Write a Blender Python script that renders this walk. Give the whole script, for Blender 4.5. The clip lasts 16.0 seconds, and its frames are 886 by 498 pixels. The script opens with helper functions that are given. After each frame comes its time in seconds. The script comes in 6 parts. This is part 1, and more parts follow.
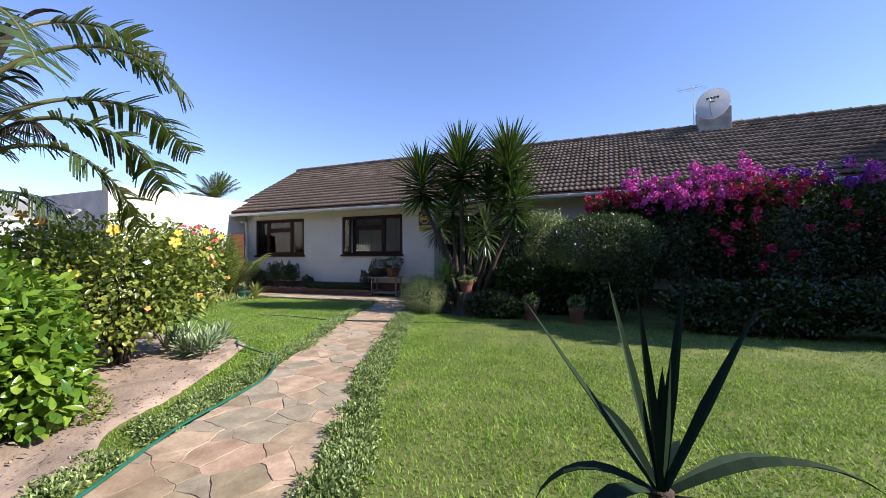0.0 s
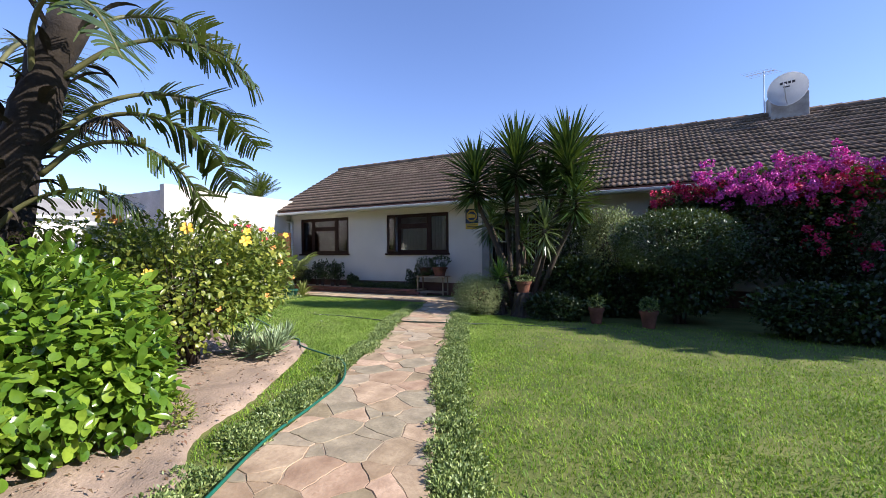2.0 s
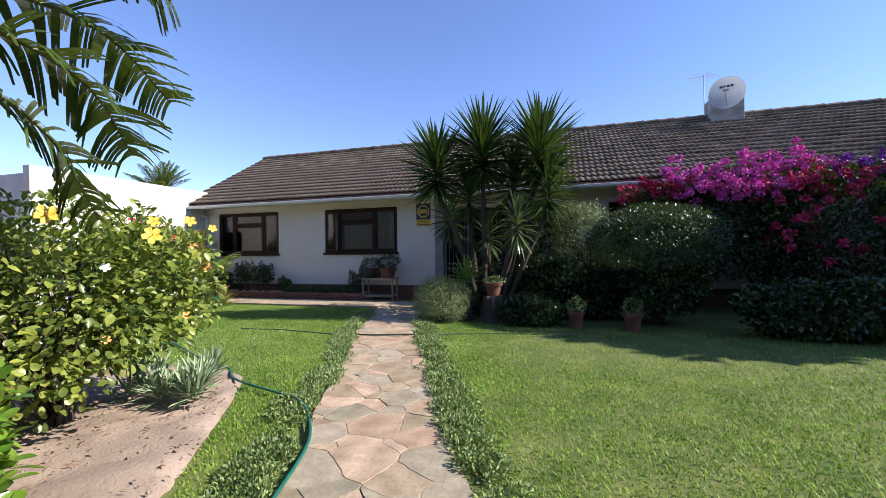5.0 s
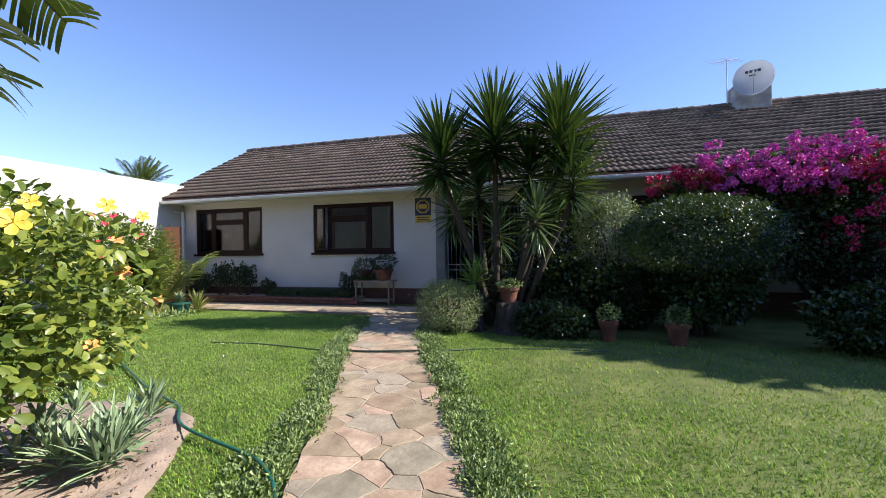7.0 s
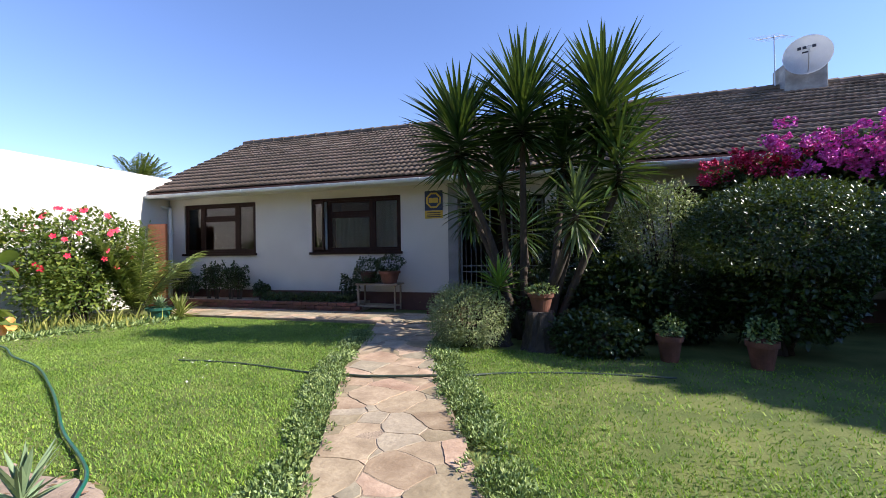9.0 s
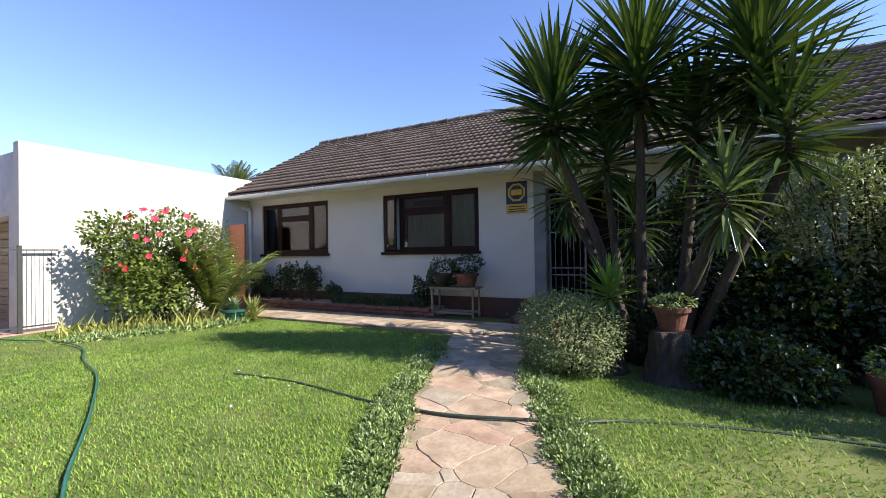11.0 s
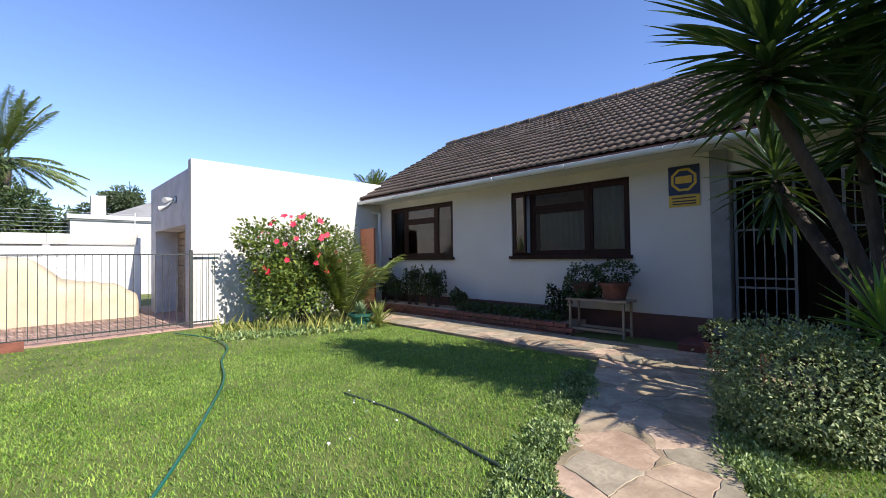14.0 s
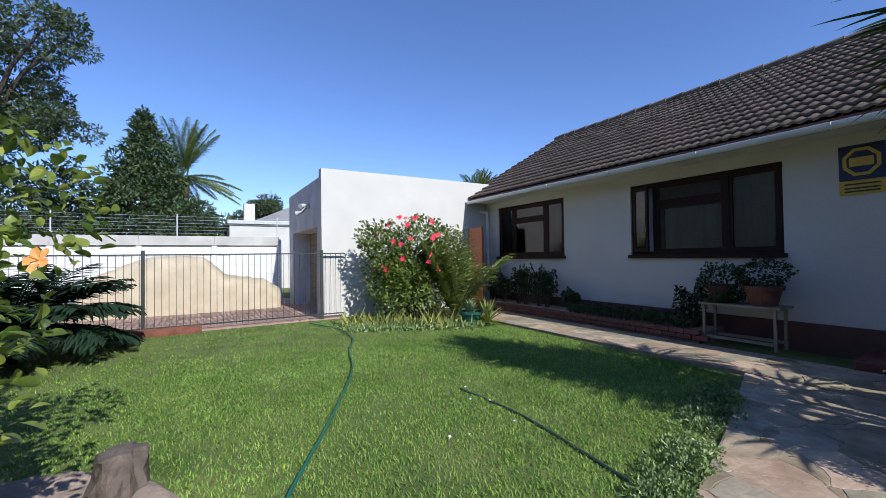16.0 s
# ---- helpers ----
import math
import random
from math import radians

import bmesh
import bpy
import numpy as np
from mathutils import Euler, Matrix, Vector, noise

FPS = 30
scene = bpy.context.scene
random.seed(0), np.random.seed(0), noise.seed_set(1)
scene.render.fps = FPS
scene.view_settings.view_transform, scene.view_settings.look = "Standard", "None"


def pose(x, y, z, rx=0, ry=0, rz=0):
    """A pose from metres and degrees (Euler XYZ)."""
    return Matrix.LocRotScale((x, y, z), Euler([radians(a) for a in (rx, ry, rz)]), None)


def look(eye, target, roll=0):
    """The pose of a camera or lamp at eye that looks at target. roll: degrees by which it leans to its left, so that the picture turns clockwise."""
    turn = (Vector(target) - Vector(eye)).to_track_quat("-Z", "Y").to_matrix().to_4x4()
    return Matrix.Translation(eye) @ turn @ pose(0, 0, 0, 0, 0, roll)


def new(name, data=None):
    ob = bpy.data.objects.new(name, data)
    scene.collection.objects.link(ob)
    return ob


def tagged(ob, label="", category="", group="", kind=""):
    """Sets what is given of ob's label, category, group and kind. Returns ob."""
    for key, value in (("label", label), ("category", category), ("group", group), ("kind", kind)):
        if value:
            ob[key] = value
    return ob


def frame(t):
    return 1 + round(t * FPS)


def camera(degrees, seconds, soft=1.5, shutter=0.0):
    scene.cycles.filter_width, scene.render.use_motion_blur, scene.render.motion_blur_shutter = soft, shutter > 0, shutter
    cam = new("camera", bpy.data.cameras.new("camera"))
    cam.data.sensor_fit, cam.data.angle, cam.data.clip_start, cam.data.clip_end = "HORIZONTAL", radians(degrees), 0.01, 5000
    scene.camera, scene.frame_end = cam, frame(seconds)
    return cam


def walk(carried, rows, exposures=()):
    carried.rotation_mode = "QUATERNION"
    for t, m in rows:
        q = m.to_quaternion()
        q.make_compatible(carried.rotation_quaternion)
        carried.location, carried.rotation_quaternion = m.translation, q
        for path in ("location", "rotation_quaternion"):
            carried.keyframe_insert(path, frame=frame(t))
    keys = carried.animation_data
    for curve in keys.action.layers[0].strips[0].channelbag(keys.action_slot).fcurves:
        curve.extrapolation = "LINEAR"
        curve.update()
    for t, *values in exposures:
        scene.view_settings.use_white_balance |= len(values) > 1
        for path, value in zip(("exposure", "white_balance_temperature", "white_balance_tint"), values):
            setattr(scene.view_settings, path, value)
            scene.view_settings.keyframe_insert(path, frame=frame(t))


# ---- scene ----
cam = camera(95.0, 16.0, soft=0.6)
METRES, EYE, TILT, LEAN, TURN = 6.48, 1.35, 0.0, 0.0, 22.5
ROWS = [
    (0.0, 0.0, 0.0, 0.0, 0.01, 0.64, 0.47),
    (0.5, -0.0191, 0.0071, -0.0013, 2.1, 0.55, 0.55),
    (1.0, -0.0412, 0.0229, -0.0006, 3.45, 0.52, 0.48),
    (1.5, -0.0603, 0.0362, 0.0005, 4.0, 0.48, 0.57),
    (2.0, -0.0851, 0.0497, 0.0015, 4.2, 0.46, 0.48),
    (2.5, -0.1113, 0.0641, -0.0008, 4.21, 0.42, 0.52),
    (3.0, -0.1403, 0.0913, -0.0014, 3.84, 0.27, 0.49),
    (3.5, -0.1588, 0.1179, -0.0002, 2.52, 0.38, 0.67),
    (4.0, -0.1779, 0.1506, 0.0025, -1.96, 0.28, 0.57),
    (4.5, -0.1873, 0.1857, 0.0025, -5.09, 0.22, 0.81),
    (7.0, -0.2114, 0.3968, -0.0002, -7.21, 0.21, 0.83),
    (7.5, -0.2159, 0.4421, 0.0016, -7.31, 0.25, 0.84),
    (8.0, -0.2135, 0.4871, -0.0001, -7.37, 0.28, 0.95),
    (8.5, -0.2133, 0.5316, -0.0035, -7.19, 0.29, 0.87),
    (11.0, -0.2276, 0.7384, -0.0065, 3.96, 0.54, 0.88),
    (11.5, -0.2287, 0.7794, -0.0049, 7.79, 0.52, 0.96),
    (12.0, -0.2375, 0.8156, -0.0068, 9.05, 0.58, 0.79),
    (12.5, -0.2508, 0.8478, -0.004, 10.76, 0.64, 0.85),
    (13.0, -0.255, 0.8674, -0.0016, 14.31, 0.87, 0.93),
    (13.5, -0.2554, 0.8789, 0.0003, 18.43, 1.01, 0.89),
    (14.0, -0.2586, 0.8842, 0.0002, 21.96, 1.08, 0.8),
    (14.5, -0.2632, 0.8853, 0.0006, 25.29, 1.14, 0.81),
    (15.0, -0.2675, 0.8829, 0.0008, 28.65, 1.17, 0.79),
    (15.5, -0.2694, 0.8793, 0.0013, 32.6, 1.15, 0.82),
    (16.0, -0.2717, 0.8762, 0.0017, 36.59, 1.08, 0.83),
]
EXPOSURES = [(0.0, 0.78, 6250, 17), (7.0, 0.8, 6150, 15), (11.0, 1.02, 6250, 16), (12.5, 1.02, 6250, 16), (13.5, 0.85, 6150, 15), (14.5, 0.65, 5950, 14), (15.2, 0.45, 5750, 13), (16.0, 0.18, 5550, 12)]  # exposures
walk(cam, [(t, pose(0, 0, EYE, TILT, LEAN, TURN) @ pose(METRES * x, METRES * y, METRES * z, 90 + pitch, roll, yaw)) for t, x, y, z, yaw, pitch, roll in ROWS], EXPOSURES)

# ---- light ----
SUN = Vector((1.35, 0.13, 1.0)).normalized()
sun_elev = math.asin(SUN.z)
world = bpy.data.worlds.new("sky")
scene.world = world
world.use_nodes = True
wn = world.node_tree
sky = wn.nodes.new("ShaderNodeTexSky")
sky.sky_type, sky.sun_disc = "NISHITA", False
sky.sun_elevation, sky.sun_rotation = sun_elev, math.atan2(SUN.x, SUN.y)
sky.air_density, sky.dust_density, sky.ozone_density = 1.0, 0.0, 4.0
wn.nodes["Background"].inputs["Strength"].default_value = 0.115
tint = wn.nodes.new("ShaderNodeMix")
tint.data_type, tint.blend_type = "RGBA", "MULTIPLY"
tint.inputs[0].default_value, tint.inputs[7].default_value = 1.0, (1.12, 1.07, 1.2, 1)
wn.links.new(sky.outputs[0], tint.inputs[6])
wn.links.new(tint.outputs[2], wn.nodes["Background"].inputs[0])
lamp = bpy.data.lights.new("sun", "SUN")
lamp.energy, lamp.angle, lamp.color = 5.0, radians(0.55), (1.0, 0.93, 0.80)
sun = new("sun", lamp)
sun.matrix_world = look((20, 2, 15), Vector((20, 2, 15)) - SUN)

# ---- materials ----


def material(name, base, rough=0.7, var=0.25, scale=8.0, bump=0.2, fine=90.0, metal=0.0, hue=None, island=0.0, rnd=0.0, trans=0.0, spec=0.5, stretch=(1, 1, 1), coat=0.0):
    """Two scales of noise vary the base colour; a fine one gives relief."""
    m = bpy.data.materials.new(name)
    m.use_nodes = True
    nt = m.node_tree
    b = nt.nodes["Principled BSDF"]
    b.inputs["Roughness"].default_value, b.inputs["Metallic"].default_value = rough, metal
    b.inputs["Specular IOR Level"].default_value, b.inputs["Coat Weight"].default_value = spec, coat
    co = nt.nodes.new("ShaderNodeTexCoord")
    mp = nt.nodes.new("ShaderNodeMapping")
    mp.inputs["Scale"].default_value = stretch
    nt.links.new(co.outputs["Object"], mp.inputs[0])

    def noise_tex(s, d):
        n = nt.nodes.new("ShaderNodeTexNoise")
        n.inputs["Scale"].default_value, n.inputs["Detail"].default_value = s, d
        nt.links.new(mp.outputs[0], n.inputs["Vector"])
        return n

    def mixed(a, bcol, fac):
        x = nt.nodes.new("ShaderNodeMix")
        x.data_type = "RGBA"
        for sock, v in ((x.inputs[6], a), (x.inputs[7], bcol)):
            if isinstance(v, tuple):
                sock.default_value = (*v, 1)
            else:
                nt.links.new(v, sock)
        if isinstance(fac, float):
            x.inputs[0].default_value = fac
        else:
            nt.links.new(fac, x.inputs[0])
        return x.outputs[2]

    def ramp(sock, lo, hi):
        r = nt.nodes.new("ShaderNodeMapRange")
        r.inputs[1].default_value, r.inputs[2].default_value = lo, hi
        nt.links.new(sock, r.inputs[0])
        return r.outputs[0]

    dark = tuple(c * (1 - var) for c in base)
    light = tuple(min(1.0, c * (1 + var * 0.6)) for c in base)
    if hue:
        light = hue
    big, small = noise_tex(scale, 5), noise_tex(fine, 3)
    col = mixed(dark, light, ramp(big.outputs[0], 0.3, 0.7))
    col = mixed(col, tuple(c * 0.75 for c in base), ramp(small.outputs[0], 0.45, 0.85))
    for amount, node, out in ((island, "ShaderNodeNewGeometry", "Random Per Island"), (rnd, "ShaderNodeObjectInfo", "Random")):
        if amount:
            g = nt.nodes.new(node)
            hsv = nt.nodes.new("ShaderNodeHueSaturation")
            r = nt.nodes.new("ShaderNodeMapRange")
            r.inputs[3].default_value, r.inputs[4].default_value = 1 - amount, 1 + amount
            nt.links.new(g.outputs[out], r.inputs[0])
            nt.links.new(r.outputs[0], hsv.inputs["Value"])
            r2 = nt.nodes.new("ShaderNodeMapRange")
            r2.inputs[3].default_value, r2.inputs[4].default_value = 0.5 + 0.05 * amount, 0.5 - 0.06 * amount
            nt.links.new(g.outputs[out], r2.inputs[0])
            nt.links.new(r2.outputs[0], hsv.inputs["Hue"])
            nt.links.new(col, hsv.inputs["Color"])
            col = hsv.outputs[0]
    nt.links.new(col, b.inputs["Base Color"])
    if bump:
        bp = nt.nodes.new("ShaderNodeBump")
        bp.inputs["Strength"].default_value, bp.inputs["Distance"].default_value = bump, 0.01
        nt.links.new(small.outputs[0], bp.inputs["Height"])
        nt.links.new(bp.outputs[0], b.inputs["Normal"])
    if trans:
        tr = nt.nodes.new("ShaderNodeBsdfTranslucent")
        warm = mixed(col, (0.30, 0.42, 0.03), 0.35)
        nt.links.new(warm, tr.inputs[0])
        ms = nt.nodes.new("ShaderNodeMixShader")
        ms.inputs[0].default_value = trans
        nt.links.new(b.outputs[0], ms.inputs[1])
        nt.links.new(tr.outputs[0], ms.inputs[2])
        nt.links.new(ms.outputs[0], nt.nodes["Material Output"].inputs[0])
    return m


def glass_material():
    m = bpy.data.materials.new("window_glass")
    m.use_nodes = True
    nt = m.node_tree
    nt.nodes.remove(nt.nodes["Principled BSDF"])
    f = nt.nodes.new("ShaderNodeFresnel")
    f.inputs[0].default_value = 1.6
    t = nt.nodes.new("ShaderNodeBsdfTransparent")
    t.inputs[0].default_value = (0.86, 0.9, 0.88, 1)
    g = nt.nodes.new("ShaderNodeBsdfGlossy")
    g.inputs["Roughness"].default_value = 0.01
    ms = nt.nodes.new("ShaderNodeMixShader")
    for a, b in ((f.outputs[0], ms.inputs[0]), (t.outputs[0], ms.inputs[1]), (g.outputs[0], ms.inputs[2]), (ms.outputs[0], nt.nodes["Material Output"].inputs[0])):
        nt.links.new(a, b)
    return m


MAT = {
    "lawn": material("lawn_soil", (0.11, 0.16, 0.025), 0.95, 0.4, 2.2, 0.6, 60, hue=(0.18, 0.19, 0.05)),
    "grass": material("grass_blade", (0.18, 0.36, 0.028), 0.5, 0.3, 1.7, 0, 6, island=0.5, trans=0.35, hue=(0.275, 0.46, 0.06), spec=0.3),
    "grass_dry": material("dry_grass_blade", (0.20, 0.375, 0.055), 0.55, 0.3, 1.3, 0, 6, island=0.5, trans=0.35, hue=(0.34, 0.49, 0.115), spec=0.25),
    "soil": material("garden_soil", (0.36, 0.27, 0.20), 0.95, 0.35, 3, 0.9, 45),
    "dry": material("dry_leaf", (0.24, 0.145, 0.08), 0.85, 0.4, 8, 0.2, island=0.4),
    "stone": material("sandstone", (0.43, 0.31, 0.19), 0.8, 0.4, 5.5, 0.5, 30, rnd=0.3, hue=(0.50, 0.385, 0.25)),
    "stone2": material("grey_green_slate", (0.37, 0.305, 0.205), 0.75, 0.35, 6, 0.5, 30, rnd=0.15, hue=(0.44, 0.365, 0.25)),
    "stone3": material("rusty_sandstone", (0.42, 0.28, 0.17), 0.8, 0.4, 5, 0.5, 30, rnd=0.2, hue=(0.47, 0.345, 0.225)),
    "joint": material("path_mortar", (0.33, 0.25, 0.17), 0.95, 0.45, 9, 0.9, 60),
    "plaster": material("white_plaster", (0.62, 0.585, 0.52), 0.85, 0.08, 1.5, 0.3, 70),
    "plaster_grey": material("weathered_plaster", (0.56, 0.56, 0.56), 0.9, 0.22, 2.2, 0.3, 50, hue=(0.68, 0.68, 0.67)),
    "soffit": material("soffit_board", (0.72, 0.71, 0.66), 0.7, 0.06, 2, 0.1),
    "gutter": material("gutter_paint", (0.72, 0.73, 0.72), 0.35, 0.1, 3, 0.05),
    "tile": material("concrete_roof_tile", (0.145, 0.105, 0.074), 0.9, 0.45, 2.5, 0.7, 45, rnd=0.18, hue=(0.225, 0.17, 0.125), spec=0.3),
    "tile_far": material("concrete_roof_tile_far", (0.145, 0.105, 0.074), 0.9, 0.45, 2.5, 0.7, 45, island=0.18, hue=(0.225, 0.17, 0.125), spec=0.3),
    "plinth": material("brown_plinth_paint", (0.11, 0.045, 0.035), 0.6, 0.3, 4, 0.2),
    "stoep": material("red_floor_polish", (0.14, 0.04, 0.032), 0.4, 0.3, 3, 0.1),
    "stucco": material("dull_stucco", (0.21, 0.18, 0.15), 0.9, 0.3, 3, 0.4, 60),
    "brick": material("clay_brick", (0.20, 0.085, 0.055), 0.85, 0.4, 6, 0.5, 60, rnd=0.3),
    "brick_far": material("clay_paver", (0.40, 0.27, 0.20), 0.85, 0.3, 1.5, 0.4, 60, island=0.2),
    "wood": material("stained_window_wood", (0.028, 0.010, 0.006), 0.6, 0.4, 4, 0.15, 60, stretch=(6, 6, 1), spec=0.2),
    "cedar": material("cedar_gate_wood", (0.42, 0.13, 0.05), 0.55, 0.3, 4, 0.2, 40, stretch=(5, 5, 1)),
    "glass": glass_material(),
    "curtain": material("net_curtain", (0.85, 0.85, 0.83), 0.9, 0.08, 3, 0.1, trans=0.15),
    "curtain_red": material("patterned_curtain", (0.42, 0.15, 0.09), 0.9, 0.5, 9, 0.1, 30),
    "blind": material("white_blind", (0.85, 0.85, 0.83), 0.7, 0.04, 3, 0.0),
    # Room walls and ceiling coloured dark, to stand for dim light indoors.
    "room": material("dim_room_surface", (0.12, 0.11, 0.09), 0.9, 0.1),
    "iron_white": material("white_gate_paint", (0.55, 0.55, 0.53), 0.5, 0.15, 9, 0.1),
    "iron_black": material("black_fence_paint", (0.035, 0.04, 0.035), 0.5, 0.3, 9, 0.1),
    # Grey of the pilaster; on the gates it darkens white paint for porch shade.
    "pilaster": material("pilaster_and_shaded_gate_paint", (0.22, 0.225, 0.22), 0.7, 0.2, 4, 0.15),
    "shutter": material("timber_garage_door", (0.30, 0.235, 0.16), 0.7, 0.25, 2, 0.2, 50, stretch=(1, 4, 9)),
    "concrete": material("precast_concrete", (0.50, 0.48, 0.43), 0.9, 0.2, 2, 0.4, 45, hue=(0.58, 0.56, 0.51)),
    "wall_white": material("painted_precast", (0.70, 0.70, 0.68), 0.85, 0.1, 2, 0.3, 45),
    "cover": material("beige_canvas", (0.52, 0.43, 0.29), 0.85, 0.15, 3, 0.2, 120),
    "terracotta": material("terracotta", (0.18, 0.07, 0.042), 0.85, 0.45, 7, 0.4),
    "pot_green": material("green_glazed_pot", (0.03, 0.12, 0.09), 0.3, 0.2, 6, 0.1),
    # Stained grey plaster, darkened further for the chimney's shaded near face.
    "chimney": material("stained_shaded_chimney_plaster", (0.40, 0.385, 0.36), 0.9, 0.5, 3, 0.4, 40),
    "bark": material("tree_bark", (0.065, 0.048, 0.035), 0.95, 0.45, 6, 0.9, 30, stretch=(3, 3, 1)),
    "stump": material("dead_stump_wood", (0.06, 0.047, 0.038), 0.95, 0.5, 7, 1.0, 30, stretch=(3, 3, 1)),
    "stumptop": material("cut_stump_wood", (0.13, 0.10, 0.078), 0.9, 0.5, 9, 0.9, 40),
    "hose": material("green_hose_rubber", (0.012, 0.13, 0.085), 0.35, 0.2, 12, 0.0),
    "hose_dark": material("dark_hose_rubber", (0.035, 0.055, 0.035), 0.5, 0.2, 12, 0.0),
    "yucca": material("yucca_leaf", (0.036, 0.08, 0.02), 0.34, 0.3, 3, 0.05, 40, island=0.35, trans=0.12, hue=(0.065, 0.125, 0.03)),
    # Lighter copy of the yucca leaf, with sunlight put into its colour.
    "yucca_sunlit": material("sunlit_yucca_leaf", (0.12, 0.18, 0.07), 0.3, 0.25, 3, 0.05, 40, island=0.3, trans=0.2, hue=(0.18, 0.23, 0.10)),
    "yucca_light": material("young_yucca_leaf", (0.17, 0.32, 0.05), 0.35, 0.25, 3, 0.05, 40, rnd=0.25, trans=0.25),
    # Leaf green darkened to carry shade, for the near yucca and the cycad.
    "leaf_shade": material("shade_darkened_leaf", (0.02, 0.042, 0.02), 0.8, 0.3, 3, 0.05, 40, spec=0.15),
    "strel": material("wild_banana_leaf", (0.035, 0.07, 0.014), 0.35, 0.35, 5, 0.1, 60, trans=0.16, hue=(0.085, 0.125, 0.028)),
    "stalk": material("leaf_stalk", (0.13, 0.13, 0.05), 0.5, 0.45, 6, 0.2),
    "husk": material("dry_leaf_sheath", (0.032, 0.024, 0.017), 0.95, 0.6, 5, 0.9, 30),
    "mirror": material("mirror_bush_leaf", (0.12, 0.25, 0.024), 0.2, 0.3, 4, 0.03, 30, island=0.45, trans=0.3, hue=(0.20, 0.34, 0.04)),
    "hib": material("hibiscus_leaf", (0.15, 0.235, 0.035), 0.34, 0.35, 3, 0.05, 30, island=0.55, trans=0.36, hue=(0.31, 0.36, 0.07)),
    "hib_red": material("red_hibiscus_leaf", (0.095, 0.165, 0.03), 0.36, 0.35, 3, 0.05, 30, island=0.55, trans=0.35, hue=(0.20, 0.26, 0.05)),
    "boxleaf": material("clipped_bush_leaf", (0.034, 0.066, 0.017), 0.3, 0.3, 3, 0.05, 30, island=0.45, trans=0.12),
    "olive": material("grey_olive_leaf", (0.235, 0.30, 0.115), 0.55, 0.3, 3, 0.05, 30, island=0.45, trans=0.2, hue=(0.31, 0.37, 0.15)),
    "gcover": material("ground_cover_leaf", (0.175, 0.275, 0.075), 0.4, 0.35, 3, 0.05, 30, island=0.55, trans=0.18, hue=(0.28, 0.38, 0.14)),
    "succ": material("grey_succulent_leaf", (0.24, 0.33, 0.17), 0.5, 0.25, 4, 0.05, 30, rnd=0.3),
    "iris": material("yellow_green_blade", (0.26, 0.32, 0.06), 0.5, 0.4, 4, 0.05, 30, island=0.6, trans=0.3, hue=(0.42, 0.42, 0.12)),
    "frond": material("palm_frond_leaf", (0.22, 0.31, 0.08), 0.4, 0.3, 4, 0.05, 30, island=0.4, trans=0.25, hue=(0.33, 0.38, 0.11)),
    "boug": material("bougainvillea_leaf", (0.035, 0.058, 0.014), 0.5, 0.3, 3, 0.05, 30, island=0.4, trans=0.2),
    "magenta": material("magenta_bract", (0.72, 0.10, 0.46), 0.6, 0.25, 3, 0, 30, island=0.3, trans=0.0),
    "crimson": material("crimson_bract", (0.58, 0.02, 0.10), 0.6, 0.25, 3, 0, 30, island=0.25),
    "purple": material("purple_bract", (0.27, 0.03, 0.42), 0.6, 0.25, 3, 0, 30, island=0.25),
    "yellow": material("yellow_petal", (0.86, 0.50, 0.05), 0.6, 0.15, 20, 0, 60),
    "orange": material("orange_petal", (0.85, 0.36, 0.10), 0.6, 0.15, 20, 0, 60),
    "red": material("red_petal", (0.78, 0.025, 0.07), 0.6, 0.15, 20, 0, 60),
    "white_petal": material("white_petal", (0.80, 0.80, 0.78), 0.6, 0.1, 20, 0, 60),
    "conifer": material("conifer_foliage", (0.05, 0.085, 0.025), 0.6, 0.35, 1.5, 0, 30, island=0.5, trans=0.1),
    "treeleaf": material("tree_foliage", (0.06, 0.085, 0.035), 0.55, 0.35, 1.5, 0, 30, island=0.4, trans=0.15),
    "dish": material("dish_enamel", (0.66, 0.67, 0.68), 0.4, 0.08, 5, 0.0),
    "alu": material("aluminium", (0.55, 0.55, 0.56), 0.35, 0.1, 8, 0.0, metal=0.9),
    "sign_blue": material("sign_blue_paint", (0.012, 0.02, 0.06), 0.4, 0.1, 8, 0),
    "sign_yellow": material("sign_yellow_paint", (0.62, 0.40, 0.03), 0.45, 0.1, 8, 0),
    "print": material("dark_print", (0.03, 0.03, 0.035), 0.5, 0.1, 8, 0),
    "rust": material("rusty_steel", (0.20, 0.07, 0.04), 0.75, 0.4, 8, 0.4),
    "roof_grey": material("grey_roof_sheet", (0.28, 0.27, 0.25), 0.8, 0.2, 1, 0.2),
}

# ---- helpers of the scene ----
rng = np.random.default_rng(7)


def thing(name, label, category, group="", kind=""):
    return tagged(new(name), label, category, group, kind)


def finish(bm, name):
    me = bpy.data.meshes.new(name)
    bmesh.ops.recalc_face_normals(bm, faces=bm.faces)
    bm.to_mesh(me)
    bm.free()
    return me


def part(name, shape, mat, parent=None, label="", smooth=False):
    """Links a bmesh or a mesh as one object under a thing or a part."""
    me = finish(shape, name) if isinstance(shape, bmesh.types.BMesh) else shape
    if not me.materials:
        me.materials.append(MAT[mat])
    if smooth:
        me.shade_smooth()
    ob = new(name, me)
    ob.parent = parent
    if label:
        ob["label"] = label
    return ob


def structure(name, shape, mat, label, category):
    return tagged(part(name, shape, mat), label, category, "", "structure")


